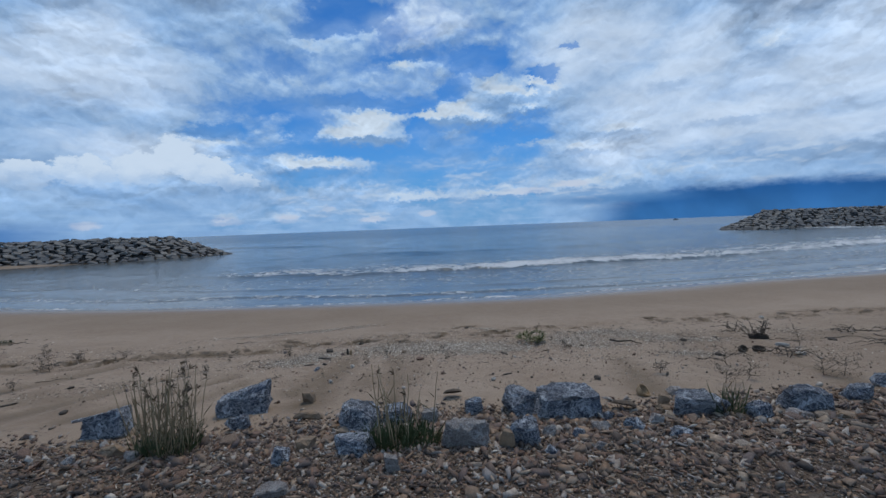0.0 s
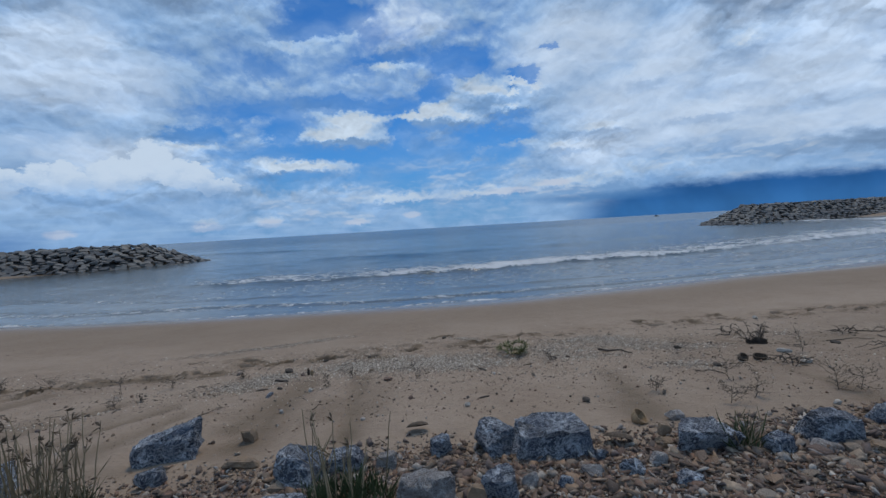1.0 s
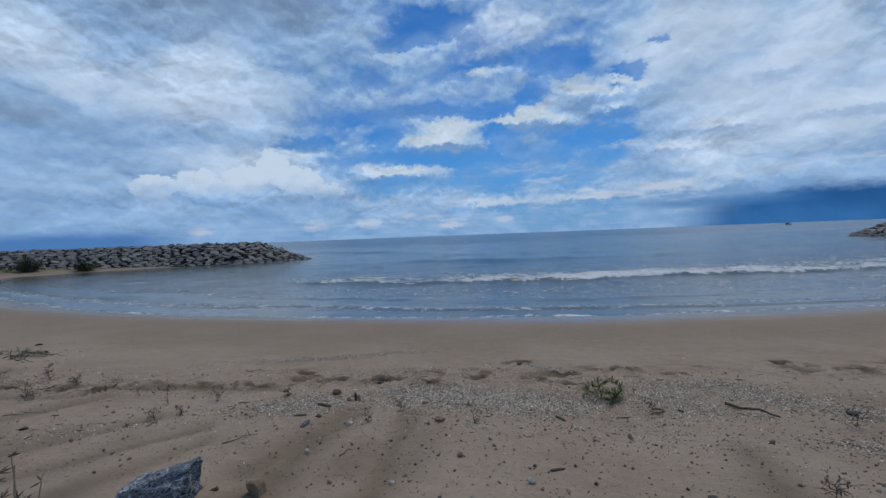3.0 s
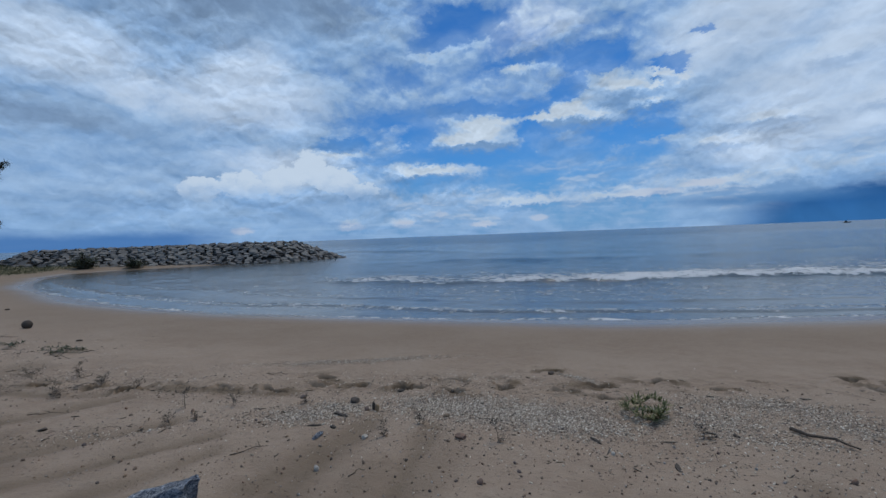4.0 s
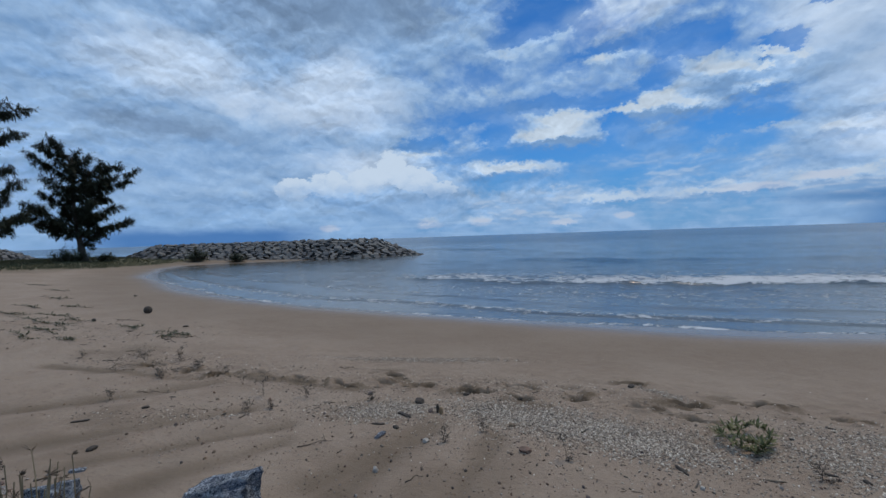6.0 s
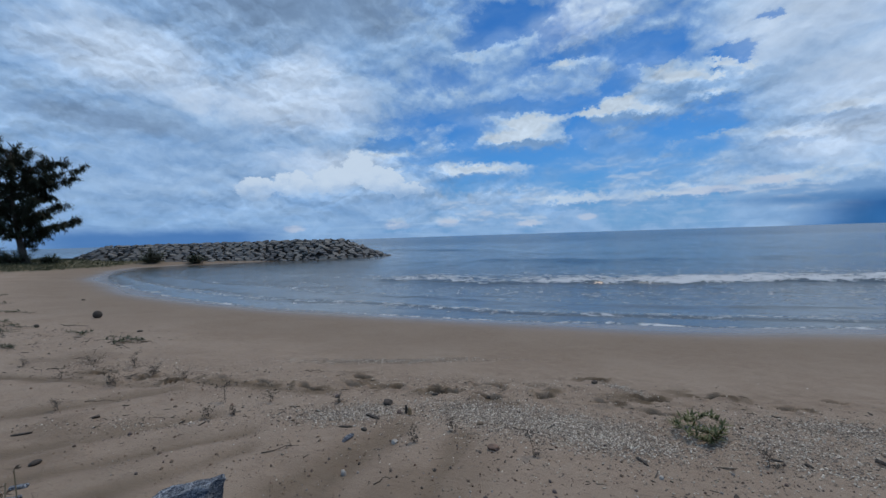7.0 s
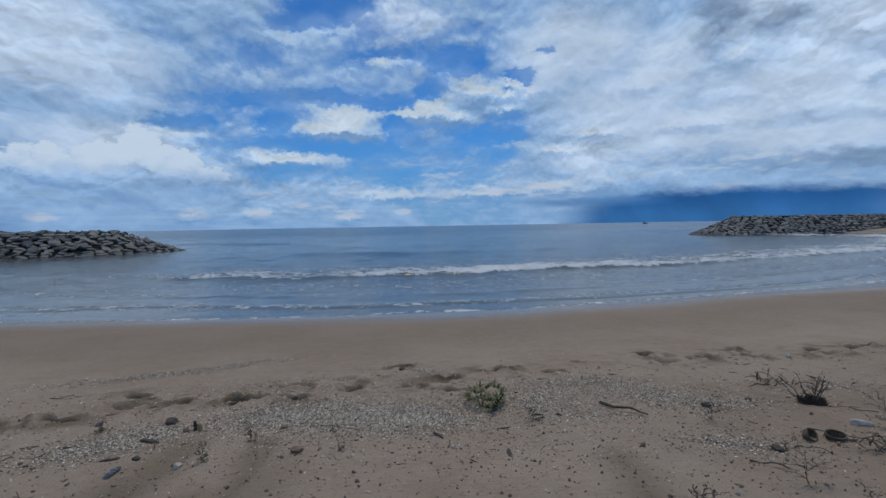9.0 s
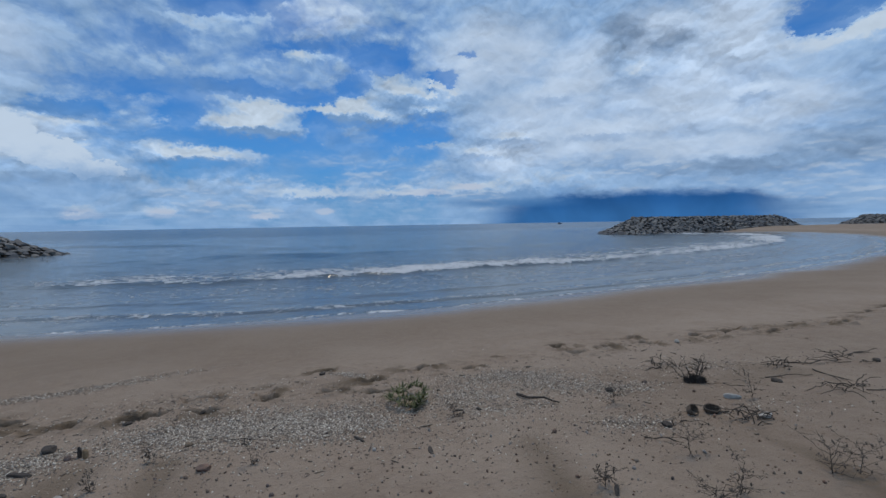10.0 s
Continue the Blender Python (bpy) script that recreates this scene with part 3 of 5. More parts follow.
def heights(x, y):
    """Height of the ground, how damp (or darkened as footprint shade), wet, stony and grassy it is."""
    d = inland(x, y)
    z = np.interp(d, [-400, -60, -10, 0, 3, 7.6, 10.6, 12.2, 14.5, 30, 200], [-9, -5, -1.5, SEA, -0.36, 0.0, 0.2, 0.33, 0.4, 0.5, 0.8])
    near = ease(d, 1.0, 6.0)
    z = z + near * (0.09 * wobble(x, y, 2.6, 1) + 0.035 * wobble(x, y, 0.7, 2) + 0.018 * wobble(x, y, 0.22, 4) + 0.011 * wobble(x, y, 0.09, 5))
    z = z + ease(d, 0.5, 3.0) * 0.05 * wobble(x, y, 7.0, 6)
    damp_shade = np.zeros_like(z)
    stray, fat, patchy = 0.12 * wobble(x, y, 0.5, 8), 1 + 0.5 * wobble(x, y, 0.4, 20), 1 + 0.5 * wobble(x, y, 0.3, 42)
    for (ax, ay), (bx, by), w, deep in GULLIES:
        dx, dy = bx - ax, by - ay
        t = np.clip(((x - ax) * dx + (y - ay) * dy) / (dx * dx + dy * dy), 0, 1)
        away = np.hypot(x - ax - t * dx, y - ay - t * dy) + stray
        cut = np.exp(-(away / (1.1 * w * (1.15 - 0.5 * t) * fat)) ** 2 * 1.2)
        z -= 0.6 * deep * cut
        damp_shade = np.maximum(damp_shade, cut * 0.58 * (1 - 0.3 * t) * patchy)
    churn = np.zeros_like(z)
    for k, (px, py) in enumerate(PRINTS):
        big, firm = 1 + 0.28 * math.sin(k * 5.3), 0.72 + 0.28 * math.sin(k * 3.7 + 1)
        px, py = px + 0.05 * math.sin(k * 7.9), py + 0.04 * math.cos(k * 4.3)
        turn = 0.25 * math.sin(k * 2.1) + (0.18 if px > 1.5 else 0.08)
        c, s = math.cos(turn), math.sin(turn)
        here = (np.abs(x - px) < 1.6) & (np.abs(y - py) < 0.8)
        if not here.any():
            continue
        lx, ly = x[here], y[here]
        u, v = (lx - px) * c + (ly - py) * s, -(lx - px) * s + (ly - py) * c
        r = np.sqrt((u / (0.15 * big)) ** 2 + (v / (0.066 + 0.022 * np.sin(16 * u + k))) ** 2) + 0.9 * wobble(lx, ly, 0.085, 19) + 0.5 * wobble(lx, ly, 0.045, 40)
        z[here] += -0.13 * firm * np.exp(-np.maximum(r, 0) ** 6) * (0.8 + wobble(lx, ly, 0.07, 15)) + 0.03 * np.exp(-((r - 1.55) / 0.32) ** 2) * (0.8 + 1.2 * wobble(lx, ly, 0.12, 41))
        # shadow of the print's hollow, put into the sand colour
        damp_shade[here] = np.maximum(damp_shade[here], firm * np.exp(-(0.9 * r) ** 4))
        churn[here] = np.maximum(churn[here], np.exp(-((lx - px) / 0.6) ** 2 - ((ly - py) / 0.28) ** 2))
    z += churn * (0.05 * wobble(x, y, 0.17, 16) + 0.03 * wobble(x, y, 0.08, 17))
    # darker blotches in the churned sand round the prints
    damp_shade = np.maximum(damp_shade, churn * 0.75 * ease(wobble(x, y, 0.24, 18) + 0.5 * wobble(x, y, 0.08, 39), 0.02, 0.26))
    wet = 1 - ease(d + 0.9 * wobble(x, y, 3.0, 9), 0.2, 2.6)
    damp_shade = np.maximum(damp_shade, 0.30 * (1 - ease(d + 1.2 * wobble(x, y, 4.0, 10), 3.0, 6.6)))
    damp_shade = np.maximum(damp_shade, 0.35 * ease(wobble(x, y, 1.7, 12) + 0.4 * wobble(x, y, 0.4, 13), 0.15, 0.5) * ease(d, 6, 8))
    damp_shade = np.maximum(damp_shade, 0.16 * ease(x + 1.2 * wobble(x, y, 1.9, 37), 1.6, 4.6) * ease(d, 6.0, 8.5))
    edge = gravel_edge(x)
    stony = ease(edge - y + 0.3 * wobble(x, y, 0.35, 11), -0.1, 0.25) * ease(d, 9.0, 10.5)
    turf = ease(-x, 44, 52) * ease(d + 3 * wobble(x, y, 6.0, 14), 3.0, 6.0)
    return z, damp_shade, np.clip(wet, 0, 1), stony, turf


NEAR_X, NEAR_Y = np.linspace(-20, 14, 851), np.linspace(2.5, 12.5, 334)
NEAR_Z = heights(*np.meshgrid(NEAR_X, NEAR_Y))[0]


def ground_at(x, y):
    """Height of the ground, read from a fine table where the small things lie."""
    u, v = (x + 20) / 34 * 850, (y - 2.5) / 10 * 333
    i, j = math.floor(u), math.floor(v)
    if not (0 <= i < 850 and 0 <= j < 333):
        return float(heights(np.array([[x]], dtype=float), np.array([[y]], dtype=float))[0][0, 0])
    a, b = u - i, v - j
    return float((NEAR_Z[j, i] * (1 - a) + NEAR_Z[j, i + 1] * a) * (1 - b) + (NEAR_Z[j + 1, i] * (1 - a) + NEAR_Z[j + 1, i + 1] * a) * b)


def build_ground():
    xs = lines(-4500, -6.2, 12.0, 4500, 0.034, 1.05, 0.55, -95, 115)
    ys = lines(-4500, 4.0, 9.8, 2500, 0.026, 1.05, 0.45, -2, 92)
    gx, gy = np.meshgrid(xs, ys)
    z, damp_shade, wet, stony, turf = heights(gx, gy)
    me = grid_mesh("ground", xs, ys, z, SAND, {"damp_shade": damp_shade, "wet": wet, "stony": stony, "turf": turf})
    tagged(new("ground", me), "damp tan beach sand with footprints and small gullies", "beach", kind="structure")


def build_water():
    xs = lines(-4800, -30, 45, 4800, 0.3, 1.06, 0.8, -75, 110)
    ys = lines(8, 14, 33, 4800, 0.09, 1.045, 0.6, 8, 90)
    gx, gy = np.meshgrid(xs, ys)
    d = -inland(gx, gy)
    wander = 2.2 * wobble(gx, 0 * gx, 19.0, 21) + 0.9 * wobble(gx, gy, 5.0, 22)
    sheltered = 1 - ease(gx, 60, 85)

    def breaker(at, high, front, back):
        u = d + wander - at
        return high * np.where(u < 0, np.exp(-(u / front) ** 2), np.exp(-(u / back) ** 2))

    strong = ease(gx + 9 * wobble(gx, 0 * gx, 6.0, 31), -18, 0) * sheltered
    ragged = 0.55 + 0.9 * (wobble(gx, gy, 2.3, 32) + 0.5) * (wobble(gx, gy, 0.8, 33) + 0.8)
    z = SEA + breaker(9.4, 0.13, 0.35, 4.5) * (0.7 + 0.45 * ragged * strong) * (0.25 + 0.75 * strong)
    z += breaker(27, 0.24, 1.6, 2.6) * (0.4 + 0.6 * ease(wobble(gx, 0 * gx, 16.0, 23), -0.1, 0.2)) * sheltered
    z += breaker(3.4, 0.055, 0.25, 0.8) * (0.5 + wobble(gx, gy, 6.0, 36)) + breaker(1.2, 0.04, 0.15, 0.5)
    z += ease(d, 1, 8) * (0.10 * wobble(gx, gy, 3.2, 24) + 0.05 * wobble(gx, gy, 1.1, 25)) + ease(d, 20, 60) * 0.3 * wobble(gx * 0.5, gy, 9.0, 26)
    z += 0.03 * wobble(gx, gy, 0.5, 27) * ease(d, 0, 3)
    rough_water = np.exp(-((d + wander - 11.0) / 3.0) ** 2) * strong
    z += rough_water * (0.13 * wobble(gx, gy, 0.9, 34) + 0.08 * wobble(gx, gy, 0.4, 35))
    u = d + wander - 9.4
    foam = np.where(u < 0, 0.55 * np.exp(-((u + 0.1) / 0.3) ** 2), (0.36 + 0.30 * np.exp(-(u / 3.5) ** 2)) * np.exp(-(u / 8.5) ** 2)) * (0.10 + 0.9 * strong)
    foam *= 0.45 + 0.45 * ragged + 0.75 * (wobble(gx, gy, 3.4, 38) + 0.35)
    foam = np.maximum(foam, 0.30 * np.exp(-((d - 6.0 + wander) / 2.2) ** 2) * (0.4 + 0.6 * strong))
    foam = np.maximum(foam, 0.4 * np.exp(-((d + 0.4 * wander - 1.5) / 0.6) ** 2))
    foam = np.maximum(foam, 0.55 * np.exp(-((d - 0.1 + 0.6 * wobble(gx, gy, 2.5, 28)) / 0.28) ** 2))
    foam = np.maximum(foam, 0.3 * np.exp(-((d + wander - 3.9) / 0.5) ** 2))
    foam *= 0.25 + 0.75 * ease(gx, -46, -22)
    me = grid_mesh("water", xs, ys, z, WATER, {"offshore": d, "foam": foam})
    tagged(new("water", me), "grey-blue sea with low breaking waves and foam", "sea", kind="structure")


build_ground()
build_water()


# ---------------------------------------------------------------- stones
def ball(sub):
    bm = bmesh.new()
    bmesh.ops.create_icosphere(bm, subdivisions=sub, radius=1.0)
    v = np.array([p.co[:] for p in bm.verts])
    f = [[p.index for p in face.verts] for face in bm.faces]
    bm.free()
    return v, f


def hewn(seed, sub, cuts, rough, box=0.55):
    """A broken stone of about unit half size: a rounded block cut by planes, then roughened."""
    rng = np.random.RandomState(seed)
    v, f = ball(sub)
    v = np.sign(v) * np.abs(v) ** box
    v *= 0.86
    for _ in range(cuts):
        way = rng.normal(size=3)
        way /= np.linalg.norm(way)
        reach = rng.uniform(0.55, 0.85)
        over = np.maximum(v @ way - reach, 0)
        v = v - over[:, None] * way
    if box < 0.5:
        v[:, 2] = np.minimum(v[:, 2], 0.52 + 0.16 * math.sin(seed) * v[:, 0] + 0.12 * math.cos(seed) * v[:, 1])
    if rough:
        shove = np.array([noise.noise(Vector(p) * 2.1 + Vector((seed, 0, 0))) + 0.5 * noise.noise(Vector(p) * 5.0 + Vector((0, seed, 0))) for p in v])
        if sub > 4:
            shove += np.array([0.9 * (0.3 - abs(noise.noise(Vector((p[0], p[1], 1.6 * p[2])) * 3.4 + Vector((0, 0, seed))))) + 0.45 * (0.3 - abs(noise.noise(Vector(p) * 8.5 + Vector((seed, seed, 0))))) for p in v])
        v = v * (1 + rough * shove)[:, None]
    return v, f


def shard(seed):
    """A small angular stone: the hull of a few points."""
    rng = np.random.RandomState(seed)
    bm = bmesh.new()
    for p in rng.uniform(-1, 1, (9, 3)):
        bm.verts.new(p / max(1.0, np.linalg.norm(p) * 0.85))
    hull = bmesh.ops.convex_hull(bm, input=bm.verts)
    bmesh.ops.delete(bm, geom=list({g for g in hull["geom_interior"] + hull["geom_unused"] if isinstance(g, bmesh.types.BMVert)}), context="VERTS")
    bmesh.ops.triangulate(bm, faces=bm.faces)
    bm.verts.index_update()
    v = np.array([p.co[:] for p in bm.verts])
    f = [[p.index for p in face.verts] for face in bm.faces]
    bm.free()
    return v, f


def lies_on(x, y, sink):
    return ground_at(x, y) - sink


# ---------------------------------------------------------------- breakwaters of armour stone
ARMOUR_SHAPES = [mesh_of("stone", *hewn(40 + k, 2, 5, 0.07, 0.36), ARMOUR) for k in range(10)]
ARMOUR_ROUGH = [hewn(60 + k, 1, 4, 0.0, 0.4) for k in range(6)]


def breakwater(label, a, b, crest, singles, seed, size=0.7, draw=1.75):
    """A mound from a to b (its spine), with rounded ends: a rubble core clad with big stones."""
    rng = random.Random(seed)
    a, b = Vector(a), Vector(b)
    along = (b - a).normalized()
    side = Vector((along.y, -along.x))
    if side.y > 0:
        side = -side
    length = (b - a).length
    floor = SEA - 0.5
    flat, slope = 1.7, 1.45
    thing = new("breakwater")
    thing.location = (*((a + b) / 2), floor)
    tagged(thing, label, "breakwater")
    mid = (a + b) / 2

    def ring(out):
        """Outline at that distance from the spine, once round."""
        pts = []
        for k in range(41):
            s = -length / 2 + length * k / 40
            pts.append(mid + along * s + side * out)
        for k in range(1, 24):
            t = math.pi * k / 24
            pts.append(b + along * (draw * out * math.sin(t)) + side * (out * math.cos(t)))
        for k in range(41):
            s = length / 2 - length * k / 40
            pts.append(mid + along * s - side * out)
        for k in range(1, 24):
            t = math.pi * k / 24
            pts.append(a - along * (draw * out * math.sin(t)) - side * (out * math.cos(t)))
        return pts

    # inset core, coloured almost black so the gaps between stones look shaded
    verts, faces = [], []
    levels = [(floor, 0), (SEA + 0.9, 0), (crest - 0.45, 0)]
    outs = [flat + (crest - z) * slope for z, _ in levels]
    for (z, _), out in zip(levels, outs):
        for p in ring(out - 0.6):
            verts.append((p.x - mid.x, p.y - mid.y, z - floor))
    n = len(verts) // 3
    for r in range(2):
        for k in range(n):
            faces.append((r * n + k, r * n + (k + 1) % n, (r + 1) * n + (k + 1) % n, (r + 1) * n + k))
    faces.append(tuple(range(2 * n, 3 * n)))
    part("core", mesh_of("core", verts, faces, SHADED_RUBBLE), thing, label="rubble core blackened as shade between the stones")

    # cladding: rows of stones from the toe to the crest
    spots = []
    rows = 11
    for row in range(rows + 2):
        if row < rows:
            z = SEA - 0.15 + (crest - SEA + 0.05) * row / (rows - 1)
            out = flat + (crest - z) * slope
        else:
            z, out = crest - 0.12, flat - 0.85 * (row - rows + 1)
        for face in (1, -1):
            s = -length / 2 + rng.uniform(0, 1)
            while s < length / 2:
                p = mid + along * s + side * (face * out)
                spots.append((p, z, side * face, face, row))
                s += size * rng.uniform(1.05, 1.8)
        for end, sign in ((b, 1), (a, -1)):
            if out < 0.3:
                continue
            t = rng.uniform(0, 0.2)
            while t < math.pi:
                way = along * (sign * math.sin(t)) + side * math.cos(t)
                at = end + along * (sign * draw * out * math.sin(t)) + side * (out * math.cos(t))
                spots.append((at, z, way, 1 if math.cos(t) > -0.45 else -1, row))
                t += size * rng.uniform(1.0, 1.6) / (out * 1.35)
    seen = [s for s in spots if s[3] == 1]
    hidden = [s for s in spots if s[3] != 1]
    rng.shuffle(seen)
    rest_v, rest_f = [], []
    for k, (p, z, way, _, row) in enumerate(seen + hidden):
        big = size * rng.uniform(0.68, 1.15)
        scale = Vector((0.84 * big, 0.50 * big * rng.uniform(0.8, 1.2), 0.27 * big * rng.uniform(0.8, 1.3)))
        lean = rng.uniform(12, 44) if row < rows else rng.uniform(-12, 12)
        turn = Matrix.Rotation(math.atan2(-way.x, way.y) + rng.uniform(-0.5, 0.5) + math.pi, 4, "Z") @ Matrix.Rotation(radians(lean), 4, "X") @ Matrix.Rotation(rng.uniform(-0.3, 0.3), 4, "Y")
        m = Matrix.Translation((p.x - mid.x, p.y - mid.y, z - floor)) @ turn @ Matrix.Diagonal((*scale, 1))
        if k < min(singles, len(seen)):
            ob = new("stone", ARMOUR_SHAPES[rng.randrange(10)])
            ob.parent = thing
            ob.matrix_local = m
        else:
            v, f = ARMOUR_ROUGH[rng.randrange(6)]
            base = len(rest_v)
            rest_v.extend((m @ Vector(q))[:] for q in v)
            rest_f.extend([i + base for i in tri] for tri in f)
    if rest_v:
        tagged(part("armour_rest", mesh_of("armour_rest", rest_v, rest_f, ARMOUR_FAR), thing), kind="stuff")
    return thing


breakwater("long low breakwater of grey boulders beside a sand spit", (-58.6, 40.5), (-37.2, 52.0), 1.95, 300, 11)
breakwater("grey boulder breakwater beyond the bay, tied to sand", (60.0, 78.2), (95, 83), 2.6, 300, 12, 0.78)
breakwater("distant grey boulder breakwater behind the trees", (-118, 11), (-87, 29), 2.0, 120, 13)
breakwater("distant dark boulder breakwater past a sand bar", (130, 83.5), (172, 78), 2.5, 120, 14, 0.9)


# ---------------------------------------------------------------- boulders at the foot of the bank
def boulder(x, y, wide, high, seed, mat, label, turn=0.0, flatness=0.75, name="boulder", box=0.48, cuts=8, slope=0.0):
    """A broken rock; slope: how far its top falls towards one end, of its height."""
    wide, high = 0.88 * wide, 0.86 * high
    v, f = hewn(seed, 6 if wide > 0.33 else 5 if wide > 0.16 else 4, cuts, 0.13, box)
    v = v - v.min(0)
    v = v / v.max(0)
    v[:, :2] -= 0.5
    v[:, 2] *= 1 - abs(slope) * (0.5 - math.copysign(1, slope) * v[:, 0])
    v[:, :2] *= (1.1 - 0.32 * v[:, 2:3])
    v *= (wide, wide * flatness, high * 1.32)
    ob = new(name, mesh_of(name, v, f, mat))
    deep = wide * flatness
    ob.matrix_world = pose(x, y + 0.32 * deep, lies_on(x, y + 0.3 * deep, 0.34 * high), 0, 0, turn)
    return tagged(ob, label, "boulder" if name == "boulder" else "stone", "boulders along the bank")


BLUE = "blue-grey limestone boulder with white veins, on the sand"
BLUE_BANK = "blue-grey veined limestone boulder among the gravel"
boulder(-2.46, 4.12, 0.44, 0.29, 141, VEINED, BLUE, 12, 0.7, "boulder", 0.42, 7, 0.1)
boulder(-1.55, 4.68, 0.64, 0.33, 115, VEINED, "long slanting blue-grey veined boulder half sunk in sand", 12, 0.55, "boulder", 0.36, 5, 0.24)
boulder(-1.38, 4.22, 0.25, 0.14, 103, VEINED, "small dark veined rock slab sunk in sand", 20, 0.6)
boulder(-1.02, 4.97, 0.17, 0.13, 104, TAN_STONE, "brown angular sandstone block on the sand", 10, 0.7, "block")
boulder(-0.82, 4.38, 0.32, 0.08, 105, TAN_STONE, "flat tan sandstone slab on the sand", 5, 0.5, "slab")
boulder(-0.30, 4.06, 0.42, 0.25, 106, VEINED, "rounded dark blue-grey boulder beside grass", -8, 0.8)
boulder(0.00, 4.18, 0.31, 0.19, 107, VEINED, "blue-grey boulder behind a tuft of grass", 5, 0.7)
boulder(0.28, 4.21, 0.19, 0.13, 108, PALE_VEINED, "small pale streaked rock among gravel", 0, 0.8)
boulder(0.66, 4.36, 0.19, 0.16, 109, VEINED, "small pointed veined rock on the sand", 25, 0.8)
boulder(0.57, 3.67, 0.43, 0.22, 110, PALE_VEINED, "broad pale grey-pink boulder in the gravel", -12, 0.7)
boulder(0.86, 3.68, 0.14, 0.15, 111, TAN_STONE, "small orange-brown stone beside a pale boulder", 0, 0.9, "stone")
boulder(1.09, 4.30, 0.46, 0.25, 112, VEINED, "tall blue-grey slab leaning by a larger boulder", -10, 0.8)
boulder(1.46, 4.23, 0.70, 0.26, 126, VEINED, "largest blocky blue-grey boulder with white veins", 3, 0.62, "boulder", 0.3, 3)
boulder(1.0, 3.70, 0.27, 0.22, 114, VEINED, BLUE_BANK, 30, 0.8)
boulder(-0.64, 3.79, 0.20, 0.09, 115, TAN_STONE, "flat tan stone in the gravel", -15, 0.8, "stone")
boulder(-0.26, 3.64, 0.40, 0.15, 116, VEINED, "low flat blue-grey slab in the gravel", -20, 0.7)
boulder(-0.73, 3.55, 0.18, 0.12, 117, VEINED, BLUE_BANK, 10, 0.8)
boulder(0.07, 3.37, 0.14, 0.13, 118, PALE_VEINED, "small pale rounded rock in the gravel", 0, 0.8)
boulder(2.47, 4.08, 0.56, 0.21, 119, VEINED, BLUE_BANK, -6, 0.65)
boulder(2.88, 3.99, 0.22, 0.15, 120, VEINED, BLUE_BANK, 14, 0.8)
boulder(3.34, 4.09, 0.44, 0.23, 137, VEINED, "blocky blue-grey boulder with fine white veins", -4, 0.62, "boulder", 0.3, 3)
boulder(3.9, 4.25, 0.30, 0.17, 122, VEINED, BLUE_BANK, 10, 0.7)
boulder(4.55, 4.66, 0.32, 0.13, 123, VEINED, BLUE, 0, 0.7)
boulder(2.33, 4.39, 0.12, 0.10, 124, TAN_STONE, "small brown stone beside a veined boulder", 0, 0.8, "stone")
boulder(2.57, 4.67, 0.18, 0.08, 125, PALE_VEINED, "pale flat stone on the sand", 0, 0.7, "stone")
boulder(-0.62, 3.11, 0.24, 0.08, 127, PALE_VEINED, "smooth grey-green cobble in the gravel", 5, 0.7, "cobble")


for bx, by, wide, high, mat, words in [(-2.12, 3.78, 0.22, 0.10, TAN_STONE, "rounded tan stone at the edge of the gravel"), (-1.92, 3.72, 0.17, 0.09, PALE_VEINED, "pale cream stone at the edge of the gravel"), (-2.3, 3.62, 0.13, 0.07, PALE_VEINED, "small pale stone at the edge of the gravel"),
                                       (1.22, 3.86, 0.16, 0.10, PALE_VEINED, "broken pale grey stone among rubble"), (1.42, 3.82, 0.13, 0.09, VEINED, "small blue-grey stone among rubble"), (1.62, 3.93, 0.18, 0.10, PALE_VEINED, "pale streaked stone below a boulder"), (1.86, 3.88, 0.2, 0.10, VEINED, "dark blue-grey stone among rubble"),
                                       (2.06, 3.96, 0.16, 0.12, PALE_VEINED, "light grey streaked stone among rubble"), (2.12, 3.72, 0.22, 0.07, VEINED, "flat blue-grey stone in the gravel"), (1.74, 4.12, 0.15, 0.1, VEINED, "small veined stone below the largest boulder"), (3.15, 3.95, 0.26, 0.07, PALE_VEINED, "flat cream slab below a blocky boulder"),
                                       (3.5, 3.9, 0.24, 0.06, TAN_STONE, "flat tan slab below a blocky boulder"), (2.25, 4.22, 0.2, 0.08, TAN_STONE, "flat tan stone beside a veined boulder"), (1.16, 3.58, 0.12, 0.08, VEINED, "small blue stone in the gravel"), (1.5, 3.62, 0.11, 0.07, PALE_VEINED, "small pale chip in the gravel")]:
    boulder(bx, by, wide, high, int(400 + 37 * bx + 11 * by), mat, words, 40 * math.sin(7 * bx), 0.75, "stone", 0.55, 9, 0.3 * math.sin(5 * bx))


# ---------------------------------------------------------------- gravel bank
def scatter_mesh(name, shapes, poses, mat, label, category):
    """Many small pieces joined into one sheet of loose stuff."""
    verts, faces, base = [], [], 0
    for k, m in poses:
        v, f = shapes[k]
        r = np.array(m.to_3x3())
        verts.append(v @ r.T + np.array(m.translation))
        faces.append(np.array(f) + base)
        base += len(v)
    verts, faces = np.concatenate(verts), np.concatenate(faces)
    me = bpy.data.meshes.new(name)
    me.vertices.add(len(verts))
    me.vertices.foreach_set("co", verts.ravel())
    me.loops.add(faces.size)
    me.loops.foreach_set("vertex_index", faces.ravel().astype(np.int32))
    me.polygons.add(len(faces))
    me.polygons.foreach_set("loop_start", np.arange(0, faces.size, 3, dtype=np.int32))
    me.update(calc_edges=True)
    me.materials.append(mat)
    return tagged(new(name, me), label, category, kind="stuff")


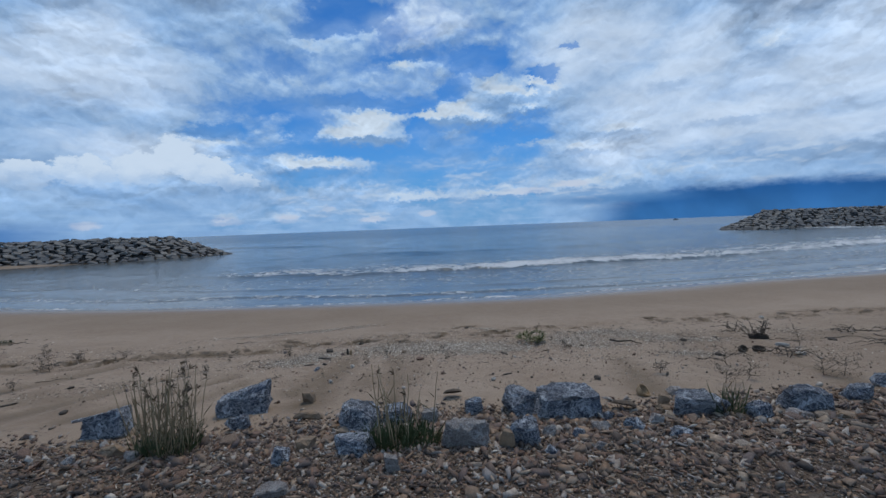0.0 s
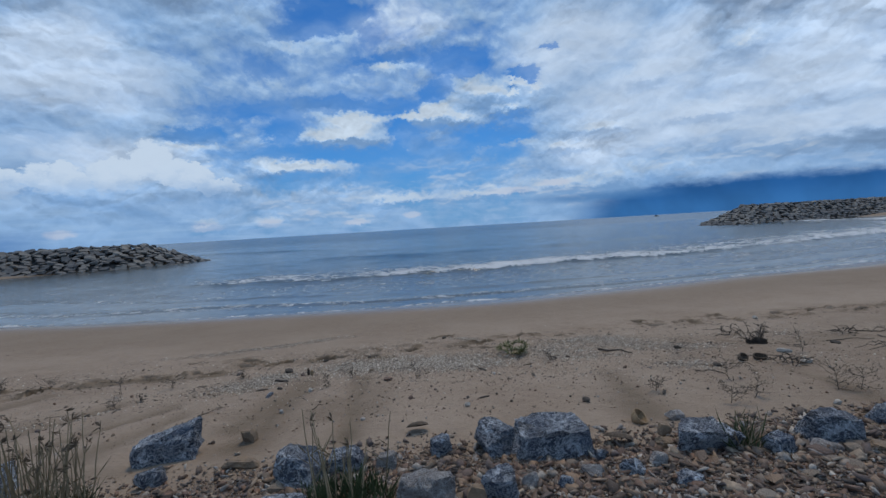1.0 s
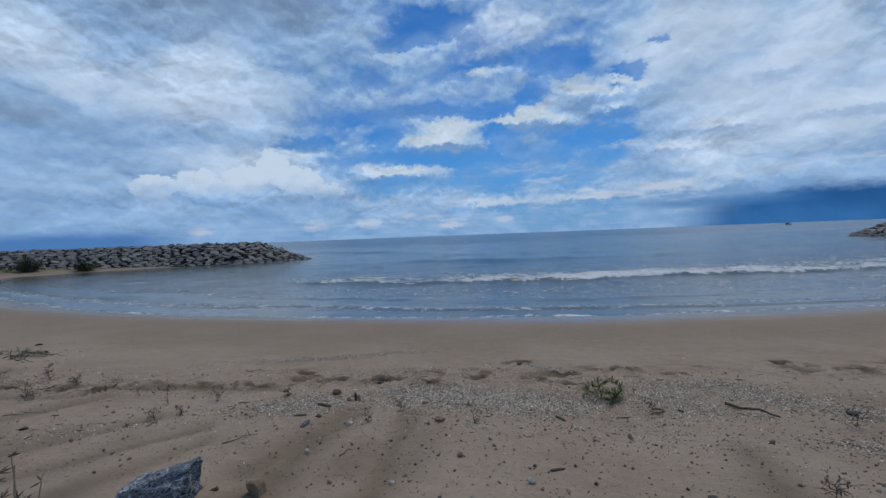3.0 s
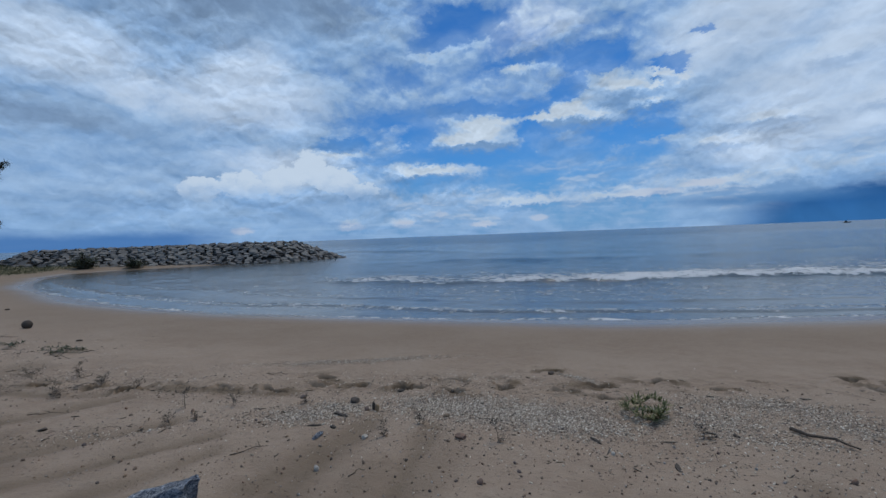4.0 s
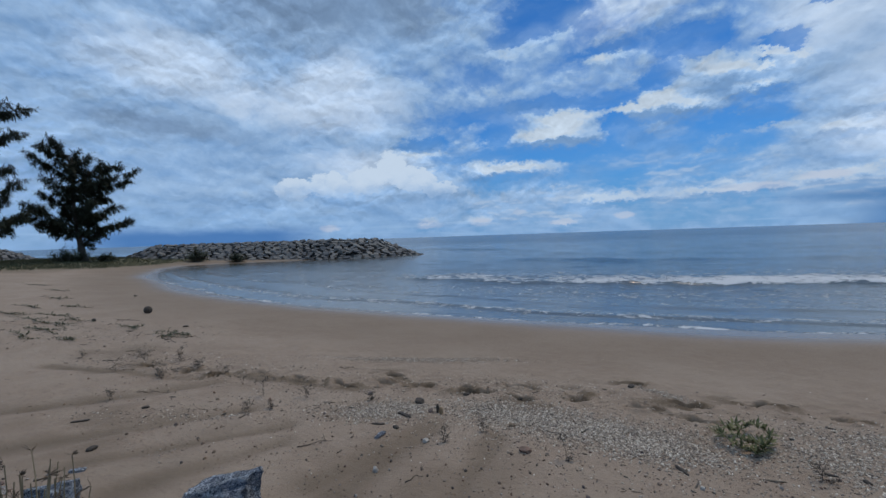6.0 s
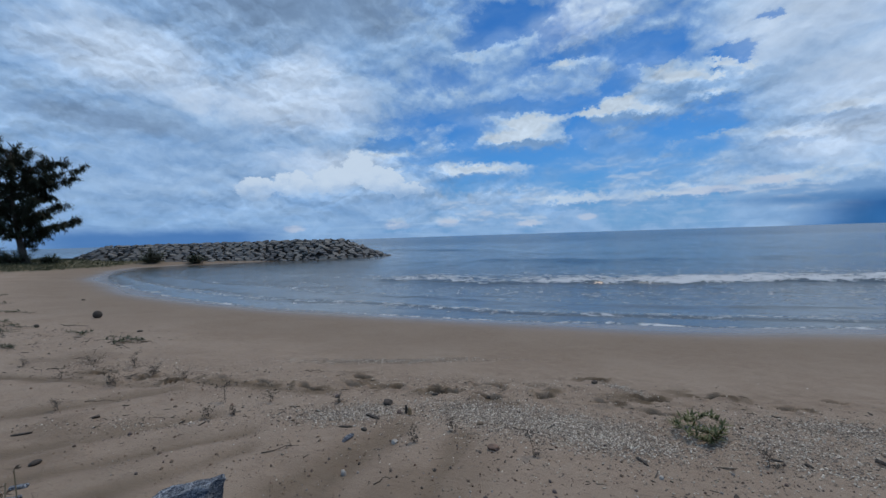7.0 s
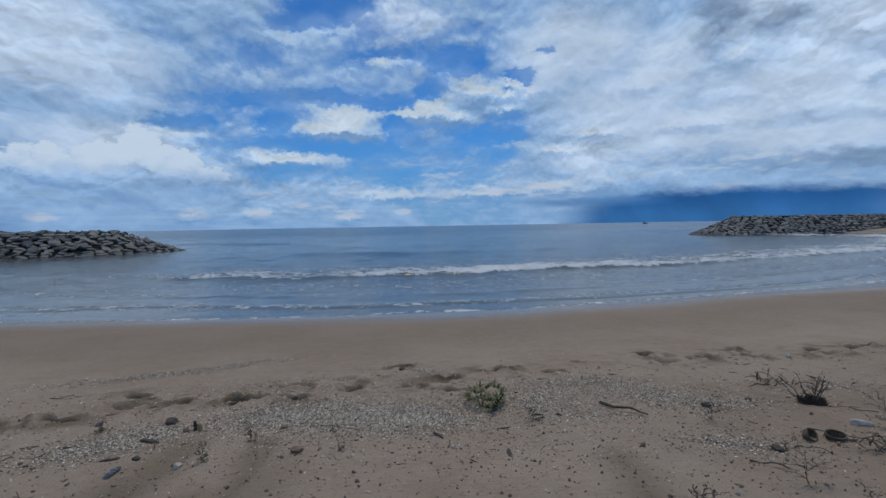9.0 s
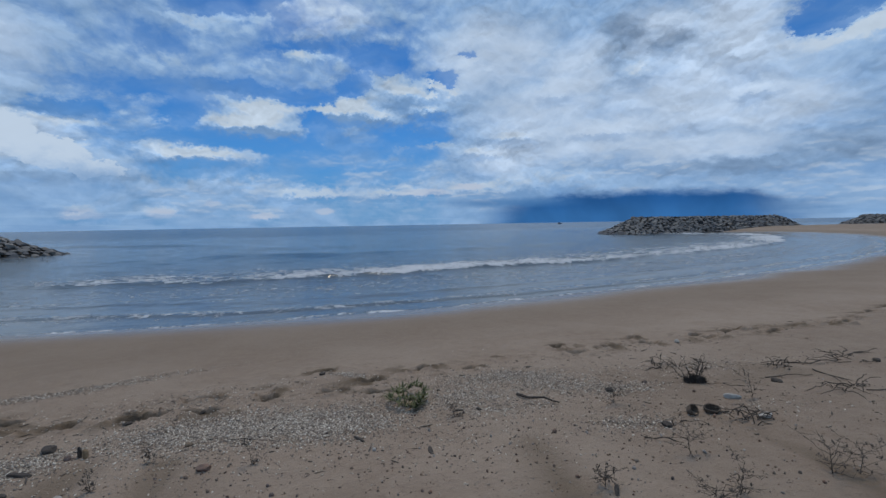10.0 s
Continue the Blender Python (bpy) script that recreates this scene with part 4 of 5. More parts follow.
def spin(rng, tilt=180):
    return Euler((radians(rng.uniform(-tilt, tilt)), radians(rng.uniform(-tilt, tilt)), rng.uniform(0, 6.3))).to_matrix().to_4x4()


def many_heights(points):
    p = np.array(points, dtype=float)
    return heights(p[None, :, 0], p[None, :, 1])[0][0]


PLATE = plain_stone_material("flat_stone", [(0.0, (0.15, 0.085, 0.052)), (0.3, (0.25, 0.16, 0.10)), (0.6, (0.13, 0.11, 0.105)), (0.85, (0.34, 0.25, 0.175)), (1.0, (0.42, 0.37, 0.32))], 2.5)


def build_gravel():
    rng = random.Random(21)
    shapes = [shard(200 + k) for k in range(20)]
    spots = []
    while len(spots) < 62000:
        x, y = rng.gauss(1.0, 2.4), 4.75 - abs(rng.gauss(0, 1.0))
        if not -6.5 < x < 8.5:
            continue
        edge = float(gravel_edge(np.array([x]))[0])
        thin = edge + 0.05 - y
        if thin < 0 and rng.random() > math.exp(thin * 7.0) * 0.5:
            continue
        spots.append((x, y))
    z = many_heights(spots)
    poses = []
    for (x, y), h in zip(spots, z):
        r = 0.0056 * math.exp(abs(rng.gauss(0, 0.75)))
        r = min(r, 0.042)
        m = Matrix.Translation((x, y, h + r * rng.uniform(0.1, 0.5))) @ spin(rng, 40) @ Matrix.Diagonal((r * rng.uniform(1.0, 2.0), r * rng.uniform(0.8, 1.2), r * rng.uniform(0.35, 0.8), 1))
        poses.append((rng.randrange(20), m))
    scatter_mesh("gravel", shapes, poses, GRAVEL, "loose brown and grey gravel of a low bank", "gravel")
    # larger stones, one by one
    cobbles = [mesh_of("stone", *(hewn(260 + k, 3, 24, 0.05, 0.5) if k % 2 else shard(260 + k)), COBBLE) for k in range(12)]
    for k in range(170):
        x = rng.uniform(-3.6, 5.4)
        edge = float(gravel_edge(np.array([x]))[0])
        y = edge - abs(rng.gauss(0.0, 0.55)) + 0.12
        r = 0.022 + 0.05 * rng.random() ** 3
        ob = new("stone", cobbles[rng.randrange(12)])
        ob.matrix_world = Matrix.Translation((x, y, ground_at(x, y) + 0.3 * r)) @ spin(rng, 18) @ Matrix.Diagonal((r * rng.uniform(0.9, 1.5), r * rng.uniform(0.8, 1.1), r * rng.uniform(0.45, 0.75), 1))
        tagged(ob, "weathered brown or grey stone on the gravel bank", "stone", "stones on the gravel bank")
    plates = [mesh_of("flat_stone", *hewn(280 + k, 3, 26, 0.04, 0.42), PLATE) for k in range(6)]
    for k in range(54):
        x = rng.uniform(1.7, 5.2)
        y = float(gravel_edge(np.array([x]))[0]) - abs(rng.gauss(0.05, 0.4))
        r = rng.uniform(0.03, 0.062)
        ob = new("flat_stone", plates[rng.randrange(6)])
        ob.matrix_world = Matrix.Translation((x, y, ground_at(x, y) + 0.25 * r)) @ Matrix.Rotation(rng.gauss(0, 0.4), 4, "Z") @ Euler((rng.gauss(0, 0.2), rng.gauss(0, 0.2), 0)).to_matrix().to_4x4() @ Matrix.Diagonal((r * rng.uniform(1.2, 1.8), r, r * rng.uniform(0.28, 0.45), 1))
        tagged(ob, "flat tan or brown slab of stone on the bank", "stone", "flat slabs on the bank")


build_gravel()


# ---------------------------------------------------------------- shell grit on the sand
def shell_material():
    mat, n, put = surface("shell_grit")
    base = n.ramp(island(n), [(0.0, (0.07, 0.052, 0.042)), (0.2, (0.19, 0.138, 0.105)), (0.5, (0.40, 0.315, 0.235)), (0.8, (0.64, 0.53, 0.41)), (1.0, (0.86, 0.76, 0.62))])
    n.feed(put["Base Color"], n.mix(n.math("MULTIPLY", n.noise(spot_of(n), 120.0, 3.0), 0.4), base, (0.38, 0.33, 0.28)))
    n.feed(put["Roughness"], 0.8)
    n.feed(put["Specular IOR Level"], 0.3)
    return mat


SHELL = shell_material()


def chip(seed):
    """A curved broken piece of shell."""
    rng = np.random.RandomState(seed)
    k = 6
    a = np.arange(k) / k * 6.283 + rng.uniform(-0.25, 0.25, k)
    r = rng.uniform(0.6, 1.1, k)
    rim = np.stack([r * np.cos(a), 0.7 * r * np.sin(a), np.zeros(k)], 1)
    v = np.concatenate([rim, rim * 0.8 - (0, 0, 0.12), [[0, 0, 0.35]], [[0, 0, 0.2]]])
    f = [(i, (i + 1) % k, 2 * k) for i in range(k)] + [(k + (i + 1) % k, k + i, 2 * k + 1) for i in range(k)]
    f += [t for i in range(k) for t in ((i, k + i, (i + 1) % k), ((i + 1) % k, k + i, k + (i + 1) % k))]
    return v, f


def build_shells():
    rng = random.Random(31)
    shapes = [chip(k) for k in range(10)]
    # patch: centre, half length, half width, turn in degrees, pieces
    beds = [((0.28, 7.2), 1.3, 0.5, 0, 9500), ((-0.45, 7.3), 0.5, 0.25, 10, 1500), ((1.0, 6.95), 0.6, 0.34, 0, 2600), ((-1.75, 6.72), 0.6, 0.3, 18, 2400), ((-1.5, 6.98), 0.35, 0.18, 20, 900),
            ((-2.5, 9.1), 1.7, 0.2, 25, 2300), ((1.1, 8.75), 0.45, 0.12, -38, 480), ((2.35, 7.4), 0.6, 0.55, 0, 2200), ((3.05, 8.0), 0.85, 0.32, -8, 2300), ((3.5, 7.5), 0.7, 0.4, -10, 1700), ((4.1, 7.15), 0.6, 0.25, 0, 800),
            ((2.7, 6.92), 0.6, 0.14, -5, 420), ((3.6, 6.2), 0.45, 0.2, -15, 700), ((2.4, 6.3), 1.6, 0.6, 0, 300), ((5.6, 7.6), 0.9, 0.3, 0, 400), ((4.8, 6.2), 0.7, 0.2, -10, 160), ((-3.6, 5.75), 1.2, 0.16, 24, 260), ((-6.0, 7.4), 2.2, 0.5, 12, 500),
            ((0.5, 6.3), 2.6, 0.6, 0, 260), ((0.5, 7.3), 5.5, 1.2, 4, 2100), ((-0.8, 8.3), 2.0, 0.45, 8, 900), ((-10, 8.2), 3.5, 1.3, 5, 700)]
    spots = []
    for (cx, cy), a, b, turn, count in beds:
        c, s = math.cos(radians(turn)), math.sin(radians(turn))
        for _ in range(count):
            u, v = rng.gauss(0, 0.5) * a, rng.gauss(0, 0.5) * b
            spots.append((cx + u * c - v * s, cy + u * s + v * c))
    z = many_heights(spots)
    poses = []
    for (x, y), h in zip(spots, z):
        r = rng.uniform(0.0055, 0.0155)
        m = Matrix.Translation((x, y, h + 0.2 * r)) @ spin(rng, 35) @ Matrix.Diagonal((r * rng.uniform(0.8, 1.5), r, r, 1))
        poses.append((rng.randrange(10), m))
    scatter_mesh("shell_grit", shapes, poses, SHELL, "scattered white and grey broken shells on sand", "shells")
    grit = [hewn(300 + k, 1, 3, 0.0, 0.9) for k in range(6)]
    spots = [(rng.gauss(0.6, 3.4), 5.0 + abs(rng.gauss(0, 1.4))) for _ in range(3600)] + [(rng.gauss(3.6, 1.0), rng.gauss(6.2, 0.6)) for _ in range(260)]
    z = many_heights(spots)
    poses = []
    for (x, y), h in zip(spots, z):
        r = 0.004 * math.exp(abs(rng.gauss(0, 0.6)))
        poses.append((rng.randrange(6), Matrix.Translation((x, y, h + 0.2 * r)) @ spin(rng) @ Matrix.Diagonal((r * 1.3, r, r * 0.7, 1))))
    scatter_mesh("pebbles", grit, poses, GRAVEL, "small scattered dark and pale pebbles on sand", "pebbles")


build_shells()


def build_wrack():
    """Strand lines of broken twigs, leaves and bark bits."""
    rng = random.Random(33)
    bits = [hewn(320 + k, 1, 3, 0.0, 0.7) for k in range(6)]
    beds = [((-0.5, 8.0), 6.0, 0.3, 4, 480), ((-4.0, 7.05), 2.4, 0.2, 8, 380), ((7.5, 9.0), 4.5, 0.25, 5, 260), ((5.5, 7.4), 2.6, 0.7, 0, 420), ((-5.6, 6.9), 1.9, 0.45, 8, 420), ((-2.6, 6.4), 1.3, 0.4, 20, 170), ((1.4, 6.2), 2.4, 0.5, 0, 110), ((-11, 8.1), 3.4, 1.3, 8, 620),
            ((4.2, 6.2), 1.5, 0.45, -8, 240), ((-3.6, 5.8), 1.2, 0.3, 24, 120), ((3.0, 8.6), 4.0, 0.3, 6, 160), ((0.2, 7.1), 1.6, 0.4, 5, 250)]
    spots = []
    for (cx, cy), a, b, turn, count in beds:
        c, s = math.cos(radians(turn)), math.sin(radians(turn))
        for _ in range(count):
            u, v = rng.gauss(0, 0.55) * a, rng.gauss(0, 0.55) * b
            spots.append((cx + u * c - v * s, cy + u * s + v * c))
    z = many_heights(spots)
    poses = []
    for (x, y), h in zip(spots, z):
        r = 0.006 * math.exp(rng.gauss(0, 0.4)) * (1.6 if x < -7 else 1.0)
        long = rng.choice((1.2, 1.5, 2.0, 3.0, 5.5))
        m = Matrix.Translation((x, y, h + 0.3 * r)) @ Matrix.Rotation(rng.gauss(0, 0.9), 4, "Z") @ Matrix.Rotation(rng.gauss(0, 0.12), 4, "Y") @ Matrix.Diagonal((r * long, r * 0.55, r * 0.45, 1))
        poses.append((rng.randrange(6), m))
    scatter_mesh("wrack", bits, poses, WRACK, "strand line of small dark twig and leaf litter", "litter")


WRACK = plain_stone_material("wrack", [(0.0, (0.035, 0.028, 0.022)), (0.5, (0.085, 0.065, 0.048)), (1.0, (0.19, 0.145, 0.10))], 3.0, True)
build_wrack()


# ---------------------------------------------------------------- plants
NEEDLES = dry_material("casuarina_needles", (0.018, 0.025, 0.012), (0.04, 0.047, 0.022), 3.0, 0.8, True)
BARK = dry_material("bark", (0.045, 0.036, 0.03), (0.085, 0.07, 0.058), 8.0, 0.9)
SHRUB = dry_material("shrub_leaves", (0.03, 0.042, 0.018), (0.07, 0.075, 0.035), 4.0, 0.8, True)
STRAW = dry_material("dry_grass", (0.24, 0.175, 0.095), (0.36, 0.275, 0.16), 14.0, 0.8, True)
SEED = dry_material("seed_heads", (0.15, 0.105, 0.07), (0.26, 0.185, 0.12), 30.0, 0.9, True)
BLADE = dry_material("green_grass", (0.035, 0.06, 0.016), (0.085, 0.10, 0.035), 12.0, 0.7, True)
TWIG = dry_material("dead_twig", (0.05, 0.04, 0.032), (0.13, 0.10, 0.076), 40.0, 0.9, True)
SPRIG = dry_material("green_sprig", (0.06, 0.07, 0.02), (0.2, 0.19, 0.07), 30.0, 0.75, True)
SAGE = dry_material("creeper_leaves", (0.06, 0.066, 0.036), (0.14, 0.135, 0.08), 20.0, 0.8, True)
HUSK = dry_material("husk", (0.05, 0.036, 0.026), (0.13, 0.092, 0.062), 50.0, 0.9)
DARK_BARK = dry_material("dark_bark", (0.03, 0.024, 0.02), (0.085, 0.065, 0.05), 60.0, 0.9)
TAN_HUSK = dry_material("tan_husk", (0.2, 0.13, 0.07), (0.32, 0.22, 0.125), 40.0, 0.85)
BLEACHED = dry_material("bleached", (0.30, 0.26, 0.22), (0.42, 0.38, 0.33), 40.0, 0.6)


class Shape:
    """Gathers vertices and faces of one mesh."""

    def __init__(self):
        self.v, self.f = [], []

    def tube(self, pts, radii, sides=4):
        base = len(self.v)
        for k, (p, r) in enumerate(zip(pts, radii)):
            ahead = (pts[min(k + 1, len(pts) - 1)] - pts[max(k - 1, 0)])
            ahead = ahead.normalized() if ahead.length > 1e-6 else Vector((0, 0, 1))
            x = ahead.orthogonal().normalized()
            y = ahead.cross(x)
            for s in range(sides):
                a = 6.28319 * s / sides
                self.v.append(p + (x * math.cos(a) + y * math.sin(a)) * r)
        for k in range(len(pts) - 1):
            for s in range(sides):
                a, b = base + k * sides + s, base + k * sides + (s + 1) % sides
                self.f.append((a, b, b + sides, a + sides))
        self.f.append(tuple(base + s for s in range(sides))[::-1])
        self.f.append(tuple(base + (len(pts) - 1) * sides + s for s in range(sides)))

    def leaf(self, foot, tip, wide, up=Vector((0, 0, 1))):
        """A narrow folded blade."""
        way = tip - foot
        across = way.cross(up)
        across = across.normalized() * wide if across.length > 1e-6 else Vector((wide, 0, 0))
        mid = foot + way * 0.45
        b = len(self.v)
        self.v += [foot, mid + across, tip, mid - across]
        self.f += [(b, b + 1, b + 2), (b, b + 2, b + 3)]

    def mesh(self, name, mat, smooth=False):
        return mesh_of(name, self.v, self.f, mat, smooth)


def bent(a, b, sag, rng, count=6, shake=0.05):
    """A wandering line from a to b."""
    size = (b - a).length
    out = []
    for k in range(count + 1):
        t = k / count
        p = a.lerp(b, t) + Vector((0, 0, -sag * 4 * t * (1 - t)))
        if 0 < k < count:
            p += Vector([rng.uniform(-1, 1) * shake * size for _ in range(3)])
        out.append(p)
    return out


def casuarina(x, y, z, across, ends, seed, label):
    """A ragged needle-leaved tree; ends: tips of the main limbs as (across, depth, height)."""
    rng = random.Random(seed)
    across = Vector((*across, 0)).normalized()
    depth = Vector((-across.y, across.x, 0))
    thing = new("casuarina_tree")
    thing.location = (x, y, z)
    tagged(thing, label, "tree")
    top = max(e[2] for e in ends)
    trunk_line = [across * (0.25 * math.sin(h * 0.35 + seed) - 0.07 * h) + depth * (0.2 * math.sin(h * 0.5)) + Vector((0, 0, h)) for h in [top * 0.9 * k / 12 - 0.3 for k in range(13)]]
    trunk = Shape()
    trunk.tube(trunk_line, [0.36 * (1 - 0.88 * k / 12) + (0.12 if k == 0 else 0) for k in range(13)], 9)
    part("trunk", trunk.mesh("trunk", BARK, True), thing)
    crown = Shape()

    def tuft(p, way, size, count):
        """Needle sprays that hang from a twig."""
        for _ in range(count):
            d = (way * 0.55 + Vector((rng.gauss(0, 0.42), rng.gauss(0, 0.42), rng.gauss(-0.55, 0.42)))).normalized()
            foot = p + Vector((rng.gauss(0, 0.1), rng.gauss(0, 0.1), rng.gauss(0, 0.1)))
            crown.leaf(foot, foot + d * size * rng.uniform(0.5, 1.25), 0.034 * rng.uniform(0.7, 1.6))

    for e in ends:
        tip = across * e[0] + depth * e[1] + Vector((0, 0, e[2]))
        k = min(11, max(2, int((e[2] - 0.22 * math.hypot(e[0], e[1])) / top * 12)))
        foot = trunk_line[k]
        line = bent(foot, tip, rng.uniform(-0.5, 0.15), rng, 8, 0.03)
        limb = Shape()
        limb.tube(line, [0.11 * (1 - 0.85 * j / 8) for j in range(9)], 6)
        part("limb", limb.mesh("limb", BARK, True), thing)
        reach = (tip - foot).length
        for j in range(int(16 + reach * 6.0)):
            t = rng.uniform(0.1, 1.0)
            i = min(7, int(t * 8))
            p = line[i].lerp(line[i + 1], t * 8 - i)
            out = (line[i + 1] - line[i]).normalized()
            way = (out + Vector((rng.gauss(0, 0.7), rng.gauss(0, 0.7), rng.gauss(0.0, 0.45)))).normalized()
            q = p + way * rng.uniform(0.3, 1.15) * (1.2 - 0.55 * t) - Vector((0, 0, rng.uniform(0.0, 0.5)))
            twig = bent(p, q, rng.uniform(-0.2, 0.0), rng, 3, 0.05)
            crown.tube(twig, [0.028, 0.022, 0.016, 0.008], 3)
            for s in range(4):
                tuft(twig[1].lerp(twig[3], (s + rng.random()) / 4), way, 0.55, 9)
    part("crown", crown.mesh("crown", NEEDLES), thing)
    return thing


ENDS = [(-3.4, 0.4, 13.2), (-2.2, -0.8, 13.6), (-4.2, 1.0, 12.2), (-0.2, 1.2, 12.6), (0.8, -1.0, 11.9), (2.2, 0.5, 11.6), (3.8, -0.4, 11.4), (5.6, 0.3, 11.2), (4.4, 1.2, 9.8), (2.4, -1.6, 9.6),
        (-2.8, -1.2, 9.4), (-3.6, 0.8, 8.0), (-4.6, -0.4, 6.6), (-5.0, 0.5, 5.2), (-3.9, 1.6, 4.4), (-2.6, -1.8, 4.9), (2.6, 1.4, 7.6), (3.4, -0.6, 6.4), (4.4, 0.6, 4.9), (3.2, -1.4, 4.2), (1.8, 1.9, 3.6),
        (-1.2, 2.6, 7.4), (1.0, -2.6, 7.0), (-0.8, -2.2, 10.4), (0.6, 2.2, 9.6), (1.4, -1.2, 5.4), (-1.6, 1.0, 6.0), (0.9, 0.9, 4.3), (1.6, 0.2, 8.4), (-1.2, -0.6, 8.4), (0.4, -0.4, 6.0), (2.0, 0.8, 5.6)]
casuarina(-58.6, 29.1, ground_at(-58.6, 29.1), (0.401, 0.916), [(a, b, 1.01 * c) for a, b, c in ENDS], 3, "tall dark green casuarina tree with a ragged wind-blown crown")
casuarina(-58.8, 20.2, ground_at(-58.8, 20.2), (0.45, 0.89), [(1.3 * a * (1.15 - 0.05 * c), 1.2 * b, 1.6 * c - 1.8) for a, b, c in ENDS], 8, "dark casuarina tree with drooping needle foliage, on the spit")


def bush(name, x, y, wide, high, count, seed, mat, label, leaf=0.22):
    rng = random.Random(seed)
    thing = new(name)
    thing.location = (x, y, ground_at(x, y))
    tagged(thing, label, "bush")
    stems, leaves = Shape(), Shape()
    for k in range(count):
        a, r = rng.uniform(0, 6.283), math.sqrt(rng.random())
        tip = Vector((math.cos(a) * r * wide / 2, math.sin(a) * r * wide / 2 * 0.7, high * (1 - 0.6 * r * r) * rng.uniform(0.65, 1.05)))
        line = bent(Vector((tip.x * 0.3, tip.y * 0.3, -0.05)), tip, 0, rng, 4, 0.06)
        stems.tube(line, [0.02, 0.017, 0.013, 0.009, 0.005], 4)
        for _ in range(26):
            i = rng.randrange(1, 4)
            p = line[i].lerp(line[i + 1], rng.random()) + Vector([rng.gauss(0, 0.08 * wide / 2) for _ in range(3)])
            p.z = max(p.z, 0.03)
            d = Vector((rng.gauss(0, 1), rng.gauss(0, 1), rng.gauss(0.2, 0.7))).normalized()
            leaves.leaf(p, p + d * leaf * rng.uniform(0.6, 1.3), leaf * 0.16)
    tagged(part("stems", stems.mesh("stems", BARK), thing), kind="stuff")
    tagged(part("leaves", leaves.mesh("leaves", mat), thing), kind="stuff")
    return thing


bush("shrub", -59.6, 28.2, 5.5, 1.7, 80, 1, SHRUB, "dark tangled shrub at the foot of a casuarina", 0.3)
bush("shrub", -57.0, 30.6, 2.6, 1.2, 40, 2, SHRUB, "low dark shrub beside a tree trunk", 0.3)
bush("shrub", -50.6, 37.4, 3.4, 1.7, 60, 3, SHRUB, "dark green bush growing against the breakwater", 0.28)
bush("shrub", -46.3, 39.9, 2.8, 1.2, 45, 4, SHRUB, "small dark bush at the breakwater's foot", 0.28)
bush("shrub", -68.5, 22.0, 4.0, 1.5, 50, 5, SHRUB, "dark tangled shrub under the trees", 0.3)


def build_turf():
    rng = random.Random(41)
    spots = []
    while len(spots) < 9000:
        x, y = rng.uniform(-85, -44), rng.uniform(14, 44)
        spots.append((x, y))
    p = np.array(spots)
    z, _, _, _, turf = heights(p[None, :, 0], p[None, :, 1])
    blades = Shape()
    for (x, y), h, t in zip(spots, z[0], turf[0]):
        if t < 0.35 or h < -0.35:
            continue
        for _ in range(3):
            foot = Vector((x + rng.gauss(0, 0.1), y + rng.gauss(0, 0.1), h - 0.02))
            blades.leaf(foot, foot + Vector((rng.gauss(0, 0.12), rng.gauss(0, 0.12), rng.uniform(0.12, 0.36))), 0.02, Vector((1, 0.3, 0)))
    tagged(new("rough_grass", blades.mesh("rough_grass", SHRUB)), "short dark rough grass under the trees", "grass", kind="stuff")


build_turf()


def grass_tuft(x, y, high, stalks, greens, seed, label, spread=0.22, heads=True, lush=1.0):
    """Green blades at the foot, tall dry stalks with drooping seed heads."""
    rng = random.Random(seed)
    thing = new("grass_tuft")
    thing.location = (x, y, ground_at(x, y) - 0.02)
    tagged(thing, label, "grass")
    green = Shape()
    for _ in range(greens):
        a, r = rng.uniform(0, 6.283), spread * math.sqrt(rng.random())
        foot = Vector((r * math.cos(a), 0.6 * r * math.sin(a), 0))
        tip = foot + Vector((rng.gauss(0, 0.07), rng.gauss(0, 0.06), lush * rng.uniform(0.10, 0.30)))
        green.leaf(foot, tip, 0.0045, Vector((0.2, 1, 0)))
    tagged(part("blades", green.mesh("blades", BLADE), thing, label="green grass blades"), kind="stuff")
    stem, ears = Shape(), Shape()
    for _ in range(stalks):
        a, r = rng.uniform(0, 6.283), spread * 0.95 * math.sqrt(rng.random())
        foot = Vector((r * math.cos(a), 0.6 * r * math.sin(a), 0))
        h = high * rng.uniform(0.62, 1.05)
        tip = foot + Vector((rng.gauss(0.01, 0.07), rng.gauss(0, 0.05), h))
        line = bent(foot, tip, 0, rng, 5, 0.012)
        stem.tube(line, [0.005, 0.0046, 0.0042, 0.0038, 0.0032, 0.0026], 3)
        for _ in range(2):
            p = line[rng.randrange(1, 4)]
            d = Vector((rng.gauss(0, 1), rng.gauss(0, 0.6), 1.4)).normalized()
            stem.leaf(p, p + d * rng.uniform(0.08, 0.2), 0.004, Vector((0, 1, 0)))
        if heads and rng.random() < 0.6:
            side = rng.choice((-1, 1)) * rng.uniform(0.2, 1.0)
            for _ in range(9):
                d = Vector((side * rng.uniform(0.3, 1.2), rng.gauss(0, 0.5), rng.uniform(-0.5, 1.0))).normalized()
                ears.leaf(tip, tip + d * rng.uniform(0.025, 0.065), 0.0045, Vector((0, 1, 0.3)))
    tagged(part("stalks", stem.mesh("stalks", STRAW), thing, label="dry straw stalks"), kind="stuff")
    if heads:
        tagged(part("seed_heads", ears.mesh("seed_heads", SEED), thing, label="brown drooping seed heads"), kind="stuff")
    return thing


grass_tuft(-1.73, 3.88, 0.66, 52, 240, 51, "tall dry grass tuft with brown seed heads, green at base", 0.26, True, 0.85)
